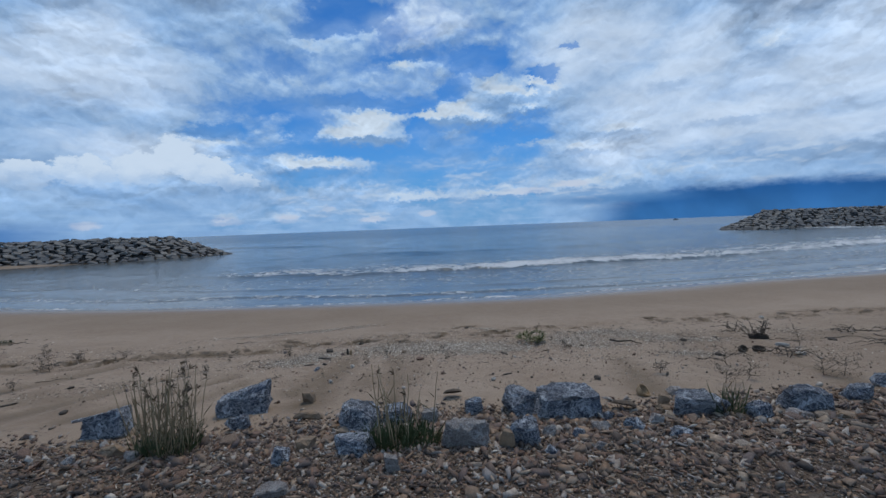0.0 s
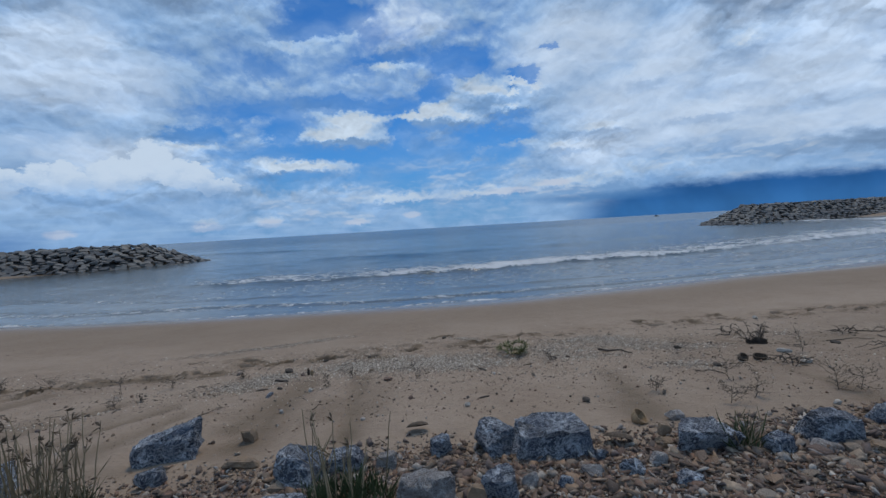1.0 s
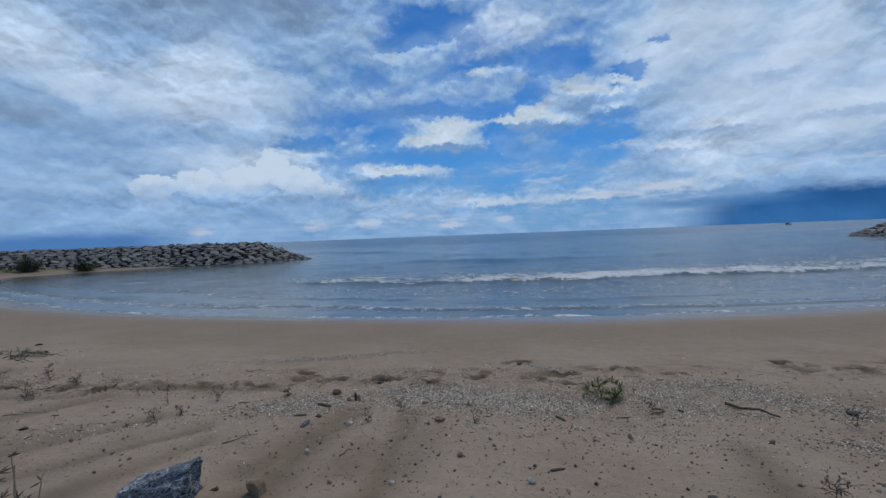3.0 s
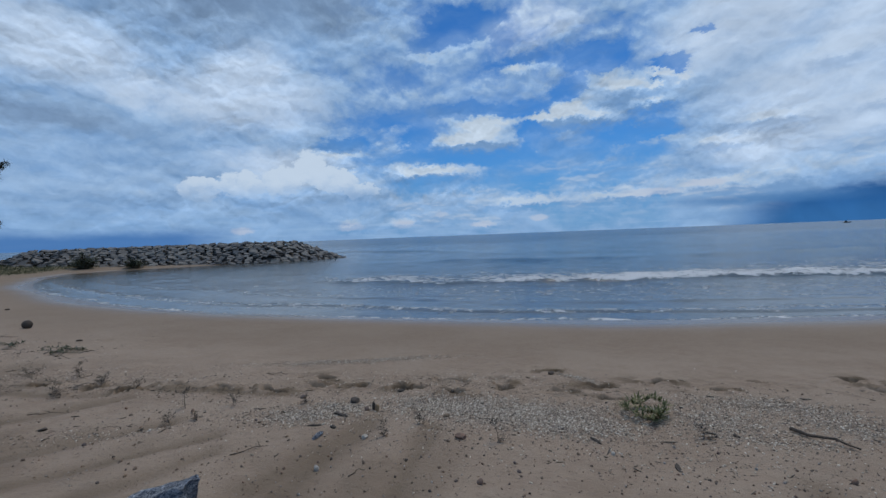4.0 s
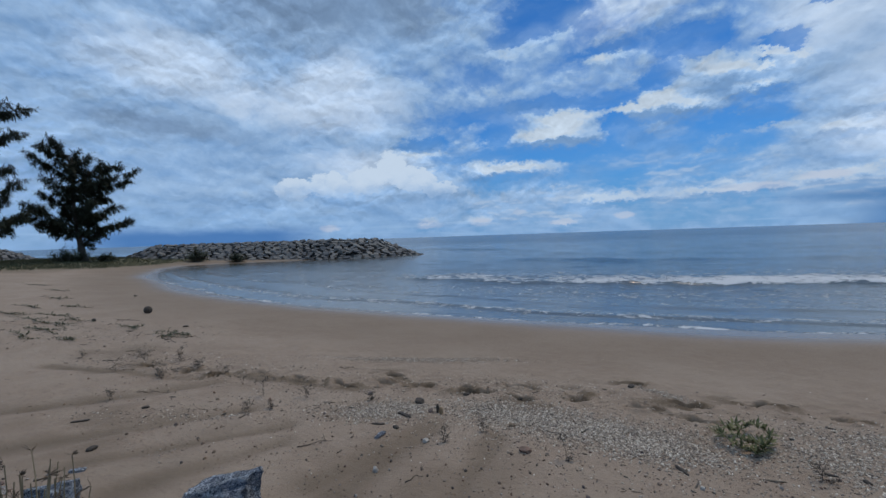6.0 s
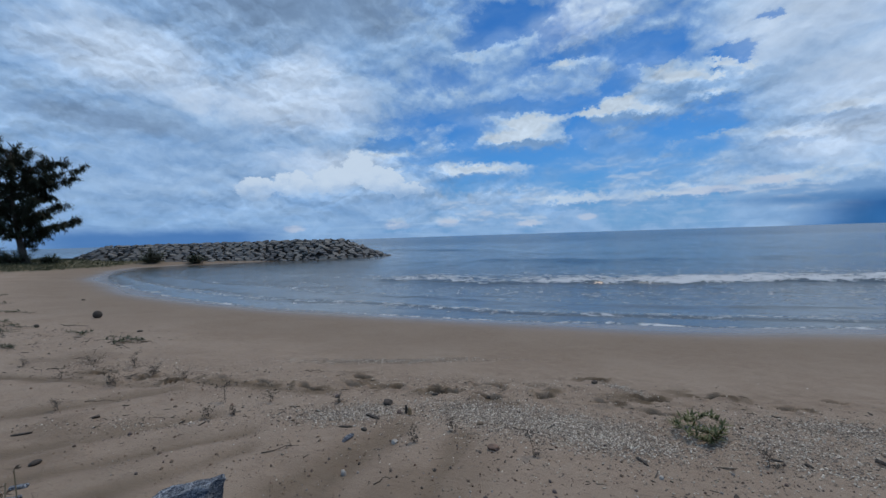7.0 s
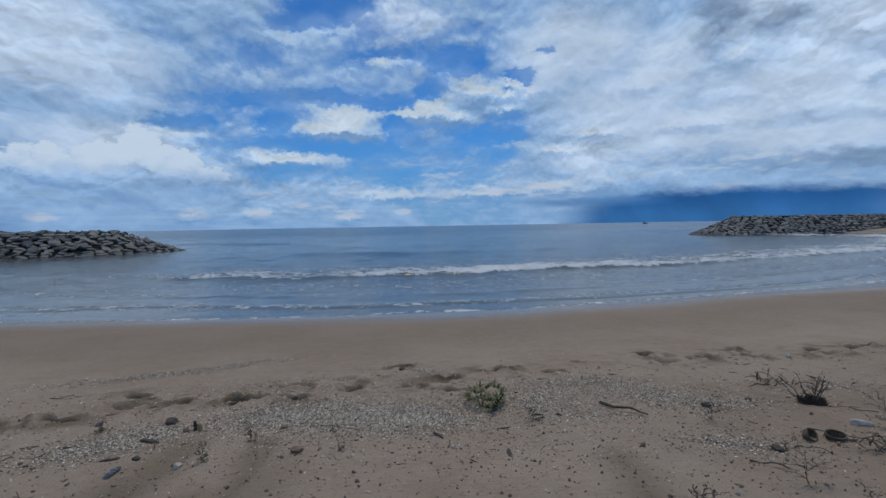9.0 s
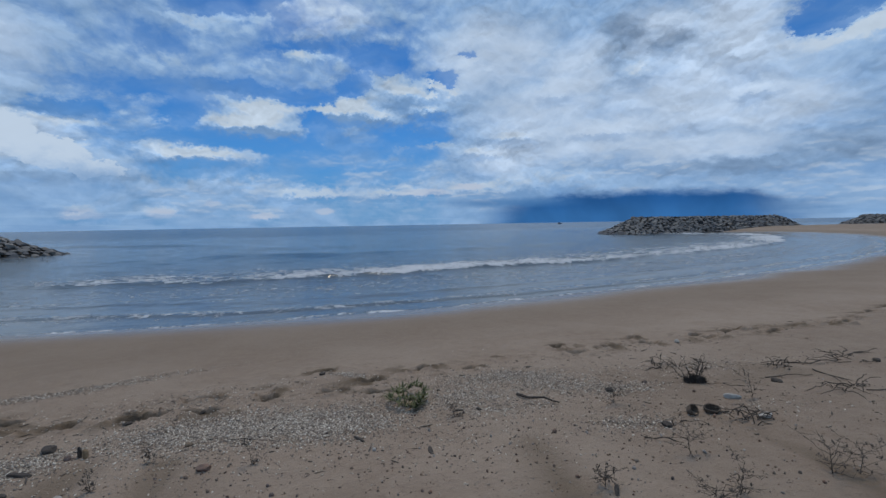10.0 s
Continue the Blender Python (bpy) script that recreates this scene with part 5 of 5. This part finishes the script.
grass_tuft(0.10, 3.80, 0.66, 12, 420, 52, "green grass tuft with a few dry stalks, among boulders", 0.26, True, 0.7)
grass_tuft(2.70, 4.12, 0.24, 8, 60, 53, "small thin grass tuft beside a veined boulder", 0.12, False)


def seedling(x, y, high, wide, seed, label, mat=TWIG, name="seedling", twigs=14, thick=0.0034, leafy=1):
    """A small bare plant: a stem with side twigs."""
    rng = random.Random(seed)
    thing = new(name)
    thing.location = (x, y, ground_at(x, y) - 0.01)
    tagged(thing, label, "plant")
    stem = Shape()
    top = Vector((rng.gauss(0, 0.15) * high, rng.gauss(0, 0.1) * high, high))
    line = bent(Vector((0, 0, 0)), top, 0, rng, 5, 0.04)
    stem.tube(line, [thick * (1 - 0.12 * k) for k in range(6)], 4)
    part("stem", stem.mesh("stem", mat), thing)
    side = Shape()
    for _ in range(twigs):
        i = rng.randrange(0, 5)
        p = line[i].lerp(line[i + 1], rng.random())
        a = rng.uniform(0, 6.283)
        q = p + Vector((math.cos(a), 0.7 * math.sin(a), rng.uniform(-0.05, 0.6))) * wide * rng.uniform(0.25, 0.6)
        q.z = max(q.z, 0.015)
        mid = bent(p, q, rng.uniform(-0.02, 0.02), rng, 3, 0.06)
        side.tube(mid, [thick * 0.7, thick * 0.6, thick * 0.5, thick * 0.3], 3)
        for _ in range(2 + leafy):
            s = mid[rng.randrange(1, 4)]
            d = Vector((rng.gauss(0, 1), rng.gauss(0, 1), rng.gauss(0.4, 0.6))).normalized() * wide * rng.uniform(0.1, 0.25)
            side.tube([s, s + d], [thick * 0.4, thick * 0.25], 3)
            for _ in range(leafy):
                e = s + d * rng.random()
                side.leaf(e, e + Vector((rng.gauss(0, 1), rng.gauss(0, 1), rng.gauss(0.3, 0.6))).normalized() * 0.03, 0.006)
    tagged(part("spray", side.mesh("spray", mat), thing), kind="stuff")
    return thing


DEAD = "small bare brown seedling standing in the sand"
for k, (x, y, h, w) in enumerate([(3.62, 5.58, 0.24, 0.36), (5.10, 6.40, 0.28, 0.30), (3.72, 6.7, 0.19, 0.26), (2.11, 6.88, 0.18, 0.26), (0.38, 6.38, 0.2, 0.16), (-0.67, 6.31, 0.2, 0.12), (4.45, 5.04, 0.24, 0.42),
                                  (3.5, 5.06, 0.24, 0.3), (-5.87, 7.20, 0.22, 0.2), (-5.20, 6.52, 0.2, 0.34), (-6.2, 6.42, 0.2, 0.36), (-6.0, 7.27, 0.24, 0.3), (-5.4, 6.57, 0.24, 0.3), (-5.29, 7.08, 0.14, 0.4), (-4.5, 6.97, 0.14, 0.3), (-6.9, 7.15, 0.16, 0.5), (-3.26, 6.57, 0.24, 0.24), (-3.07, 6.19, 0.16, 0.22), (-2.77, 6.77, 0.13, 0.3),
                                  (-1.98, 7.01, 0.17, 0.2), (-0.46, 6.69, 0.13, 0.12), (-2.86, 6.33, 0.1, 0.1), (-6.56, 7.01, 0.14, 0.4), (-5.27, 7.10, 0.12, 0.35), (-4.9, 5.75, 0.14, 0.18), (-7.6, 6.6, 0.14, 0.3)]):
    tagged(seedling(x, y, 0.88 * h, 0.9 * w, 60 + k, DEAD, thick=0.0026), group="seedlings on the sand")
seedling(2.75, 5.35, 0.12, 0.2, 90, "little dry twig plant near the boulders")
tagged(seedling(3.2, 4.95, 0.16, 0.3, 91, DEAD), group="seedlings on the sand")
tagged(seedling(4.3, 5.1, 0.2, 0.36, 92, DEAD), group="seedlings on the sand")


def dry_bush(x, y):
    rng = random.Random(71)
    thing = new("dry_bush")
    thing.location = (x, y, ground_at(x, y))
    tagged(thing, "dry upright dark bush with a dense base, on the sand", "bush")
    foot = Shape()
    for _ in range(420):
        a, r = rng.uniform(0, 6.283), 0.12 * math.sqrt(rng.random())
        p = Vector((r * math.cos(a), 0.7 * r * math.sin(a), -0.01))
        foot.leaf(p, p + Vector((rng.gauss(0, 0.03), rng.gauss(0, 0.03), rng.uniform(0.03, 0.09))), 0.006, Vector((0, 1, 0)))
    part("base", foot.mesh("base", DARK_BARK), thing, label="dense dark base")
    for _ in range(15):
        stem = Shape()
        a, r = rng.uniform(0, 6.283), 0.1 * rng.random()
        p = Vector((r * math.cos(a), 0.7 * r * math.sin(a), 0))
        tip = p + Vector((rng.gauss(0.0, 0.11), rng.gauss(0, 0.08), rng.uniform(0.13, 0.30)))
        line = bent(p, tip, 0, rng, 4, 0.03)
        stem.tube(line, [0.0045, 0.004, 0.0036, 0.003, 0.0022], 4)
        for _ in range(7):
            s = line[rng.randrange(1, 5)]
            stem.leaf(s, s + Vector((rng.gauss(0, 0.05), rng.gauss(0, 0.04), rng.uniform(-0.01, 0.06))), 0.0042, Vector((0, 1, 0.2)))
        part("stem", stem.mesh("stem", TWIG), thing)


dry_bush(5.03, 7.05)


def sprig(x, y, arms, seed, mat, label, name="green_sprig", lush=46, leaf=0.055, lift=0.0):
    """Leafy runners lying on the sand; arms: lists of points from the middle."""
    rng = random.Random(seed)
    thing = new(name)
    thing.location = (x, y, ground_at(x, y))
    tagged(thing, label, "plant")
    for arm in arms:
        pts = [Vector((px, py, ground_at(x + px, y + py) - thing.location.z + rng.uniform(0.012, 0.04) + lift * rng.random())) for px, py in arm]
        runner = Shape()
        runner.tube(pts, [0.006 - 0.0035 * k / (len(pts) - 1) for k in range(len(pts))], 4)
        for _ in range(lush):
            i = rng.randrange(len(pts) - 1)
            p = pts[i].lerp(pts[i + 1], rng.random())
            d = Vector((rng.gauss(0, 1), rng.gauss(0, 1), abs(rng.gauss(0.35, 0.5)))).normalized()
            runner.leaf(p, p + d * leaf * rng.uniform(0.6, 1.5), leaf * 0.17)
        part("runner", runner.mesh("runner", mat), thing)
    return thing


sprig(1.72, 7.42, [[(0.1, 0.4), (0.06, 0.28), (-0.02, 0.2), (-0.1, 0.1)], [(-0.02, 0.25), (-0.12, 0.18), (-0.2, 0.02), (-0.17, -0.12)], [(-0.17, -0.1), (-0.06, -0.22), (0.06, -0.26)], [(0.04, -0.1), (0.12, -0.2), (0.02, -0.3)],
                       [(0.2, 0.05), (0.17, -0.08), (0.1, -0.18)], [(0.05, 0.3), (0.14, 0.26), (0.2, 0.2)], [(-0.1, -0.05), (0.02, -0.12), (0.15, -0.02)]], 72, SPRIG, "cut green leafy branch lying on shell sand", "leafy_branch", 44, 0.07, 0.07)


def creepers():
    rng = random.Random(81)
    for x, y, size in [(-11.6, 7.7, 0.8), (-13.3, 8.85, 0.8), (-14.9, 9.1, 0.8), (-11.2, 7.1, 0.7), (-30, 14.2, 1.3), (-25.4, 13.3, 1.0), (-14.0, 8.3, 1.0), (-8.5, 8.5, 0.5), (-16.5, 8.6, 1.0), (-8.7, 8.8, 0.5), (-12.6, 8.3, 0.7), (-9.8, 7.4, 0.5), (-18.5, 9.8, 0.9), (-17.2, 10.6, 0.8), (-21, 11.6, 1.0), (-10.4, 8.9, 0.5)]:
        arms = []
        for _ in range(6):
            a = rng.uniform(0, 6.283)
            arms.append([(1.2 * size * t * math.cos(a + 0.5 * t), 0.35 * size * t * math.sin(a + 0.5 * t)) for t in (0.0, 0.35, 0.7, 1.0)])
        tagged(sprig(x, y, arms, rng.randrange(999), SAGE, "low grey-green creeper sprawling over sand", "creeper", 22, 0.06), group="creepers on the upper beach")


creepers()


# ---------------------------------------------------------------- driftwood, husks and litter
def stick(a, b, thick, seed, label, forks=1, mat=TWIG, name="stick"):
    rng = random.Random(seed)
    a, b = Vector((*a, 0)), Vector((*b, 0))
    thing = new(name)
    thing.location = (a.x, a.y, ground_at(a.x, a.y))
    tagged(thing, label, "driftwood")
    line = []
    for k in range(7):
        p = a.lerp(b, k / 6) + Vector((rng.gauss(0, 0.02), rng.gauss(0, 0.02), 0)) * (b - a).length * 1.2
        line.append(Vector((p.x - a.x, p.y - a.y, ground_at(p.x, p.y) - thing.location.z + thick * 0.8 + (0.02 if k in (3, 4) else 0))))
    main = Shape()
    main.tube(line, [thick * 0.58 * (1.0 - 0.1 * k) for k in range(7)], 6)
    part("stem", main.mesh("stem", mat), thing)
    for _ in range(forks):
        i = rng.randrange(2, 6)
        q = line[i] + Vector((rng.gauss(0, 1), rng.gauss(0, 1), rng.uniform(0, 0.4))).normalized() * (b - a).length * rng.uniform(0.15, 0.35)
        fork = Shape()
        fork.tube(bent(line[i], q, 0, rng, 3, 0.06), [thick * 0.45, thick * 0.38, thick * 0.3, thick * 0.2], 4)
        part("fork", fork.mesh("fork", mat), thing)
    return thing


DRIFT = "thin dark weathered driftwood stick on the sand"
stick((2.9, 7.24), (3.2, 6.83), 0.030, 1, "thick dark curved piece of driftwood on shell sand", 0, DARK_BARK, "driftwood")
for k, (a, b, t, f) in enumerate([((-1.87, 5.72), (-1.66, 5.95), 0.009, 1), ((-0.62, 5.52), (-0.54, 5.66), 0.008, 0), ((0.05, 6.95), (0.32, 6.83), 0.007, 1), ((3.46, 5.92), (3.68, 5.72), 0.012, 1), ((4.0, 6.12), (4.2, 5.95), 0.009, 0),
                                  ((6.65, 7.28), (7.3, 7.0), 0.016, 1), ((6.6, 6.95), (6.35, 6.4), 0.013, 1), ((5.9, 6.95), (6.4, 6.8), 0.013, 1), ((6.3, 6.5), (6.2, 6.1), 0.008, 2), ((5.1, 7.68), (4.8, 7.62), 0.013, 1),
                                  ((5.35, 6.7), (5.05, 6.95), 0.008, 1), ((4.6, 6.0), (4.9, 6.1), 0.008, 2), ((-4.9, 6.0), (-4.5, 6.2), 0.007, 1), ((-8.4, 8.4), (-7.6, 8.2), 0.012, 2),
                                  ((-8.2, 8.8), (-7.7, 8.75), 0.011, 1), ((-12.6, 9.6), (-11.6, 9.7), 0.014, 1), ((-3.3, 8.0), (-3.0, 8.1), 0.008, 0), ((6.3, 6.2), (6.9, 6.0), 0.010, 2)]):
    tagged(stick(a, b, t, 20 + k, DRIFT, f), group="driftwood sticks")


def brush_pile(x, y, wide, seed):
    rng = random.Random(seed)
    thing = new("brush_pile")
    thing.location = (x, y, ground_at(x, y))
    tagged(thing, "tangled heap of dead brown twigs on sand", "driftwood")
    for _ in range(22):
        twig = Shape()
        a = Vector((rng.gauss(0, 0.3) * wide, rng.gauss(0, 0.16) * wide, rng.uniform(0.005, 0.06)))
        b = a + Vector((rng.gauss(0, 0.3) * wide, rng.gauss(0, 0.15) * wide, rng.uniform(-0.01, 0.09)))
        twig.tube(bent(a, b, -0.02, rng, 4, 0.06), [0.0045, 0.0042, 0.004, 0.0035, 0.002], 4)
        part("twig", twig.mesh("twig", TWIG), thing)


brush_pile(7.5, 7.2, 0.6, 1)
brush_pile(6.45, 7.2, 0.4, 2)
brush_pile(5.15, 7.75, 0.42, 3)
brush_pile(6.1, 6.3, 0.45, 4)
brush_pile(4.55, 5.95, 0.3, 5)


def husk(x, y, size, tilt, turn, label, mat=HUSK, opening=0.15, name="husk", deep=1.0):
    """A broken hollow shell of fruit husk, with a ragged rim."""
    rng = random.Random(int(100 * x + 1000 * y) % 997)
    rings, sides = 7, 16
    bm = bmesh.new()
    outer, inner = [], []
    for r in range(rings):
        t = math.pi * 0.5 * (r / (rings - 1)) * (1 + opening)
        for shell, scale in ((outer, 1.0), (inner, 0.84)):
            row = []
            for s in range(sides):
                a = 6.28319 * s / sides
                k = 1 + (0.16 * math.sin(3 * a + 1) if r > 3 else 0.05 * math.sin(2 * a))
                row.append(bm.verts.new((scale * math.sin(t) * math.cos(a) * 1.25, scale * math.sin(t) * math.sin(a) * 0.9, -scale * math.cos(t) * deep * k)))
            shell.append(row)
    for shell, flip in ((outer, False), (inner, True)):
        for r in range(rings - 1):
            for s in range(sides):
                quad = (shell[r][s], shell[r][(s + 1) % sides], shell[r + 1][(s + 1) % sides], shell[r + 1][s])
                bm.faces.new(quad[::-1] if flip else quad)
    for s in range(sides):
        bm.faces.new((outer[-1][s], outer[-1][(s + 1) % sides], inner[-1][(s + 1) % sides], inner[-1][s]))
    for v in bm.verts:
        v.co *= size * (1 + 0.05 * noise.noise(v.co * 5))
    bmesh.ops.remove_doubles(bm, verts=bm.verts, dist=size * 0.02)
    me = bpy.data.meshes.new(name)
    bm.to_mesh(me)
    bm.free()
    me.materials.append(mat)
    ob = new(name, me)
    ob.matrix_world = Matrix.Translation((x, y, ground_at(x, y) + size * 0.55)) @ Euler((radians(tilt), 0, radians(turn))).to_matrix().to_4x4()
    return tagged(ob, label, "husk")


husk(4.25, 6.24, 0.06, 50, 30, "open half of a dark brown dry husk on sand")
husk(4.42, 6.2, 0.06, 20, -20, "cup-shaped half of a dry brown husk")
husk(0.47, 4.78, 0.075, 150, 10, "curved piece of dark dry husk on the sand", HUSK, -0.1, "husk", 0.5)
husk(1.95, 4.36, 0.085, 155, -20, "dark curved husk lying among the gravel", HUSK, -0.1, "husk", 0.5)
husk(2.28, 4.70, 0.075, 40, 60, "broken tan fibrous husk on the sand", TAN_HUSK, 0.1)


def lump(name, x, y, size, mat, seed, label, category, squash=(1, 0.9, 0.8), tilt=0, box=0.8, sub=3):
    v, f = hewn(seed, sub, 6, 0.10, box)
    v = v * size * np.array(squash)
    ob = new(name, mesh_of(name, v, f, mat))
    ob.matrix_world = pose(x, y, ground_at(x, y) + 0.55 * size * squash[2], tilt, tilt * 0.6, seed * 37 % 360)
    return tagged(ob, label, category)


def coconut(x, y, size):
    v, f = ball(4)
    v = np.array([Vector(p) * (1 + 0.04 * noise.noise(Vector(p) * 3)) for p in v]) * size
    ob = new("coconut", mesh_of("coconut", v, f, DARK_BARK, True))
    ob.location = (x, y, ground_at(x, y) + 0.85 * size)
    tagged(ob, "dark round old coconut on the open sand", "coconut")


coconut(-13.45, 10.9, 0.12)
lump("coconut", -12.6, 9.05, 0.07, DARK_BARK, 5, "small dark old coconut among creepers", "coconut", (1, 0.9, 0.85), 0, 1.0)
for k, (x, y, s) in enumerate([(-1.42, 7.17, 0.075), (-1.28, 6.44, 0.035), (-1.03, 7.63, 0.04), (-4.17, 5.72, 0.035), (3.82, 6.07, 0.05), (5.85, 6.77, 0.055), (3.93, 7.08, 0.05), (4.47, 7.2, 0.035), (7.73, 7.0, 0.06), (2.02, 5.2, 0.05), (2.4, 7.0, 0.03), (6.9, 6.3, 0.04),
                               (0.26, 8.1, 0.03), (-0.42, 7.86, 0.035), (-0.3, 5.9, 0.02), (5.9, 5.5, 0.03), (-20, 14, 0.09), (-9.5, 9.6, 0.06), (0.75, 8.85, 0.05), (-3.5, 4.9, 0.045)]):
    tagged(lump("bark_scrap", x, y, s, DARK_BARK, 300 + k, "small dark scrap of bark or husk on sand", "bark", (1.2, 0.8, 0.5)), group="dark scraps on the sand")
for k, (x, y, s) in enumerate([(-1.38, 6.76, 0.09), (-1.5, 6.45, 0.06), (-4.4, 5.2, 0.07), (1.75, 6.2, 0.06), (1.2, 6.6, 0.06), (-6.6, 5.2, 0.06), (1.1, 5.5, 0.05), (2.8, 5.3, 0.05)]):
    tagged(lump("bark_strip", x, y, s, DARK_BARK, 340 + k, "flat dark strip of bark on the sand", "bark", (1.4, 0.35, 0.18), 0, 0.7), group="bark strips")
lump("wood_stub", -1.05, 6.98, 0.036, TAN_HUSK, 401, "upright broken brown wood stub in the sand", "wood", (0.8, 0.6, 1.5))
lump("wood_stub", -1.10, 7.0, 0.04, DARK_BARK, 402, "dark upright stub of charred wood", "wood", (0.5, 0.5, 1.7))
lump("shell", 4.92, 6.46, 0.085, BLEACHED, 403, "large bleached white shell on the sand", "shell", (1.1, 0.5, 0.4))
lump("pale_stone", 4.78, 5.98, 0.085, BLEACHED, 404, "smooth pale flat stone on the sand", "stone", (1.1, 0.6, 0.35), 0, 1.0)
lump("shell", 0.92, 5.30, 0.035, BLEACHED, 405, "small round white shell on bare sand", "shell")
lump("shell", -0.86, 6.29, 0.035, BLEACHED, 406, "small pale round shell on damp sand", "shell")
lump("shell", 6.4, 8.9, 0.05, BLEACHED, 407, "small white shell near the footprints", "shell")
lump("flat_stone", 0.04, 6.38, 0.065, COBBLE, 408, "flat grey-brown stone sunk in sand", "stone", (1.0, 0.7, 0.4))
lump("flat_stone", -0.24, 6.92, 0.04, TAN_STONE, 409, "small orange-tan stone among shells", "stone", (1.0, 0.7, 0.6))
lump("flat_stone", -3.1, 4.62, 0.06, VEINED, 410, "small blue-grey stone chip on the sand", "stone", (1.2, 0.7, 0.4))
lump("flat_stone", -1.32, 6.22, 0.07, VEINED, 411, "thin grey slate chip on the shell bed", "stone", (1.4, 0.5, 0.25))


# ---------------------------------------------------------------- a boat far out
def boat(x, y, length):
    thing = new("fishing_boat")
    thing.matrix_world = pose(x, y, SEA, 0, 0, 8)
    tagged(thing, "small dark fishing boat far out at sea", "boat")
    bm = bmesh.new()
    rows = []
    for k in range(9):
        t = k / 8
        w = 0.14 * length * math.sin(math.pi * min(1.0, 0.12 + t * 0.95)) ** 0.6
        top = 0.13 * length + 0.06 * length * (2 * t - 1) ** 2
        s = (t - 0.5) * length
        rows.append([bm.verts.new(p) for p in ((s, -w, top), (s, -0.6 * w, -0.1), (s, 0.6 * w, -0.1), (s, w, top))])
    for a, b in zip(rows, rows[1:]):
        for i in range(3):
            bm.faces.new((a[i], b[i], b[i + 1], a[i + 1]))
        bm.faces.new((a[3], b[3], b[0], a[0]))
    bm.faces.new(rows[0])
    bm.faces.new(rows[-1][::-1])
    me = bpy.data.meshes.new("hull")
    bm.to_mesh(me)
    bm.free()
    me.materials.append(DARK_BARK)
    part("hull", me, thing)
    bm = bmesh.new()
    bmesh.ops.create_cube(bm, size=1, matrix=Matrix.Translation((-0.16 * length, 0, 0.25 * length)) @ Matrix.Diagonal((0.26 * length, 0.16 * length, 0.2 * length, 1)))
    bmesh.ops.bevel(bm, geom=bm.edges[:], offset=0.1, segments=2, affect="EDGES")
    me = bpy.data.meshes.new("cabin")
    bm.to_mesh(me)
    bm.free()
    me.materials.append(HUSK)
    part("cabin", me, thing)
    mast = Shape()
    mast.tube([Vector((0.1 * length, 0, 0.1)), Vector((0.1 * length, 0, 0.55 * length))], [0.08, 0.05], 6)
    part("mast", mast.mesh("mast", DARK_BARK), thing)


boat(279, 532, 6.5)
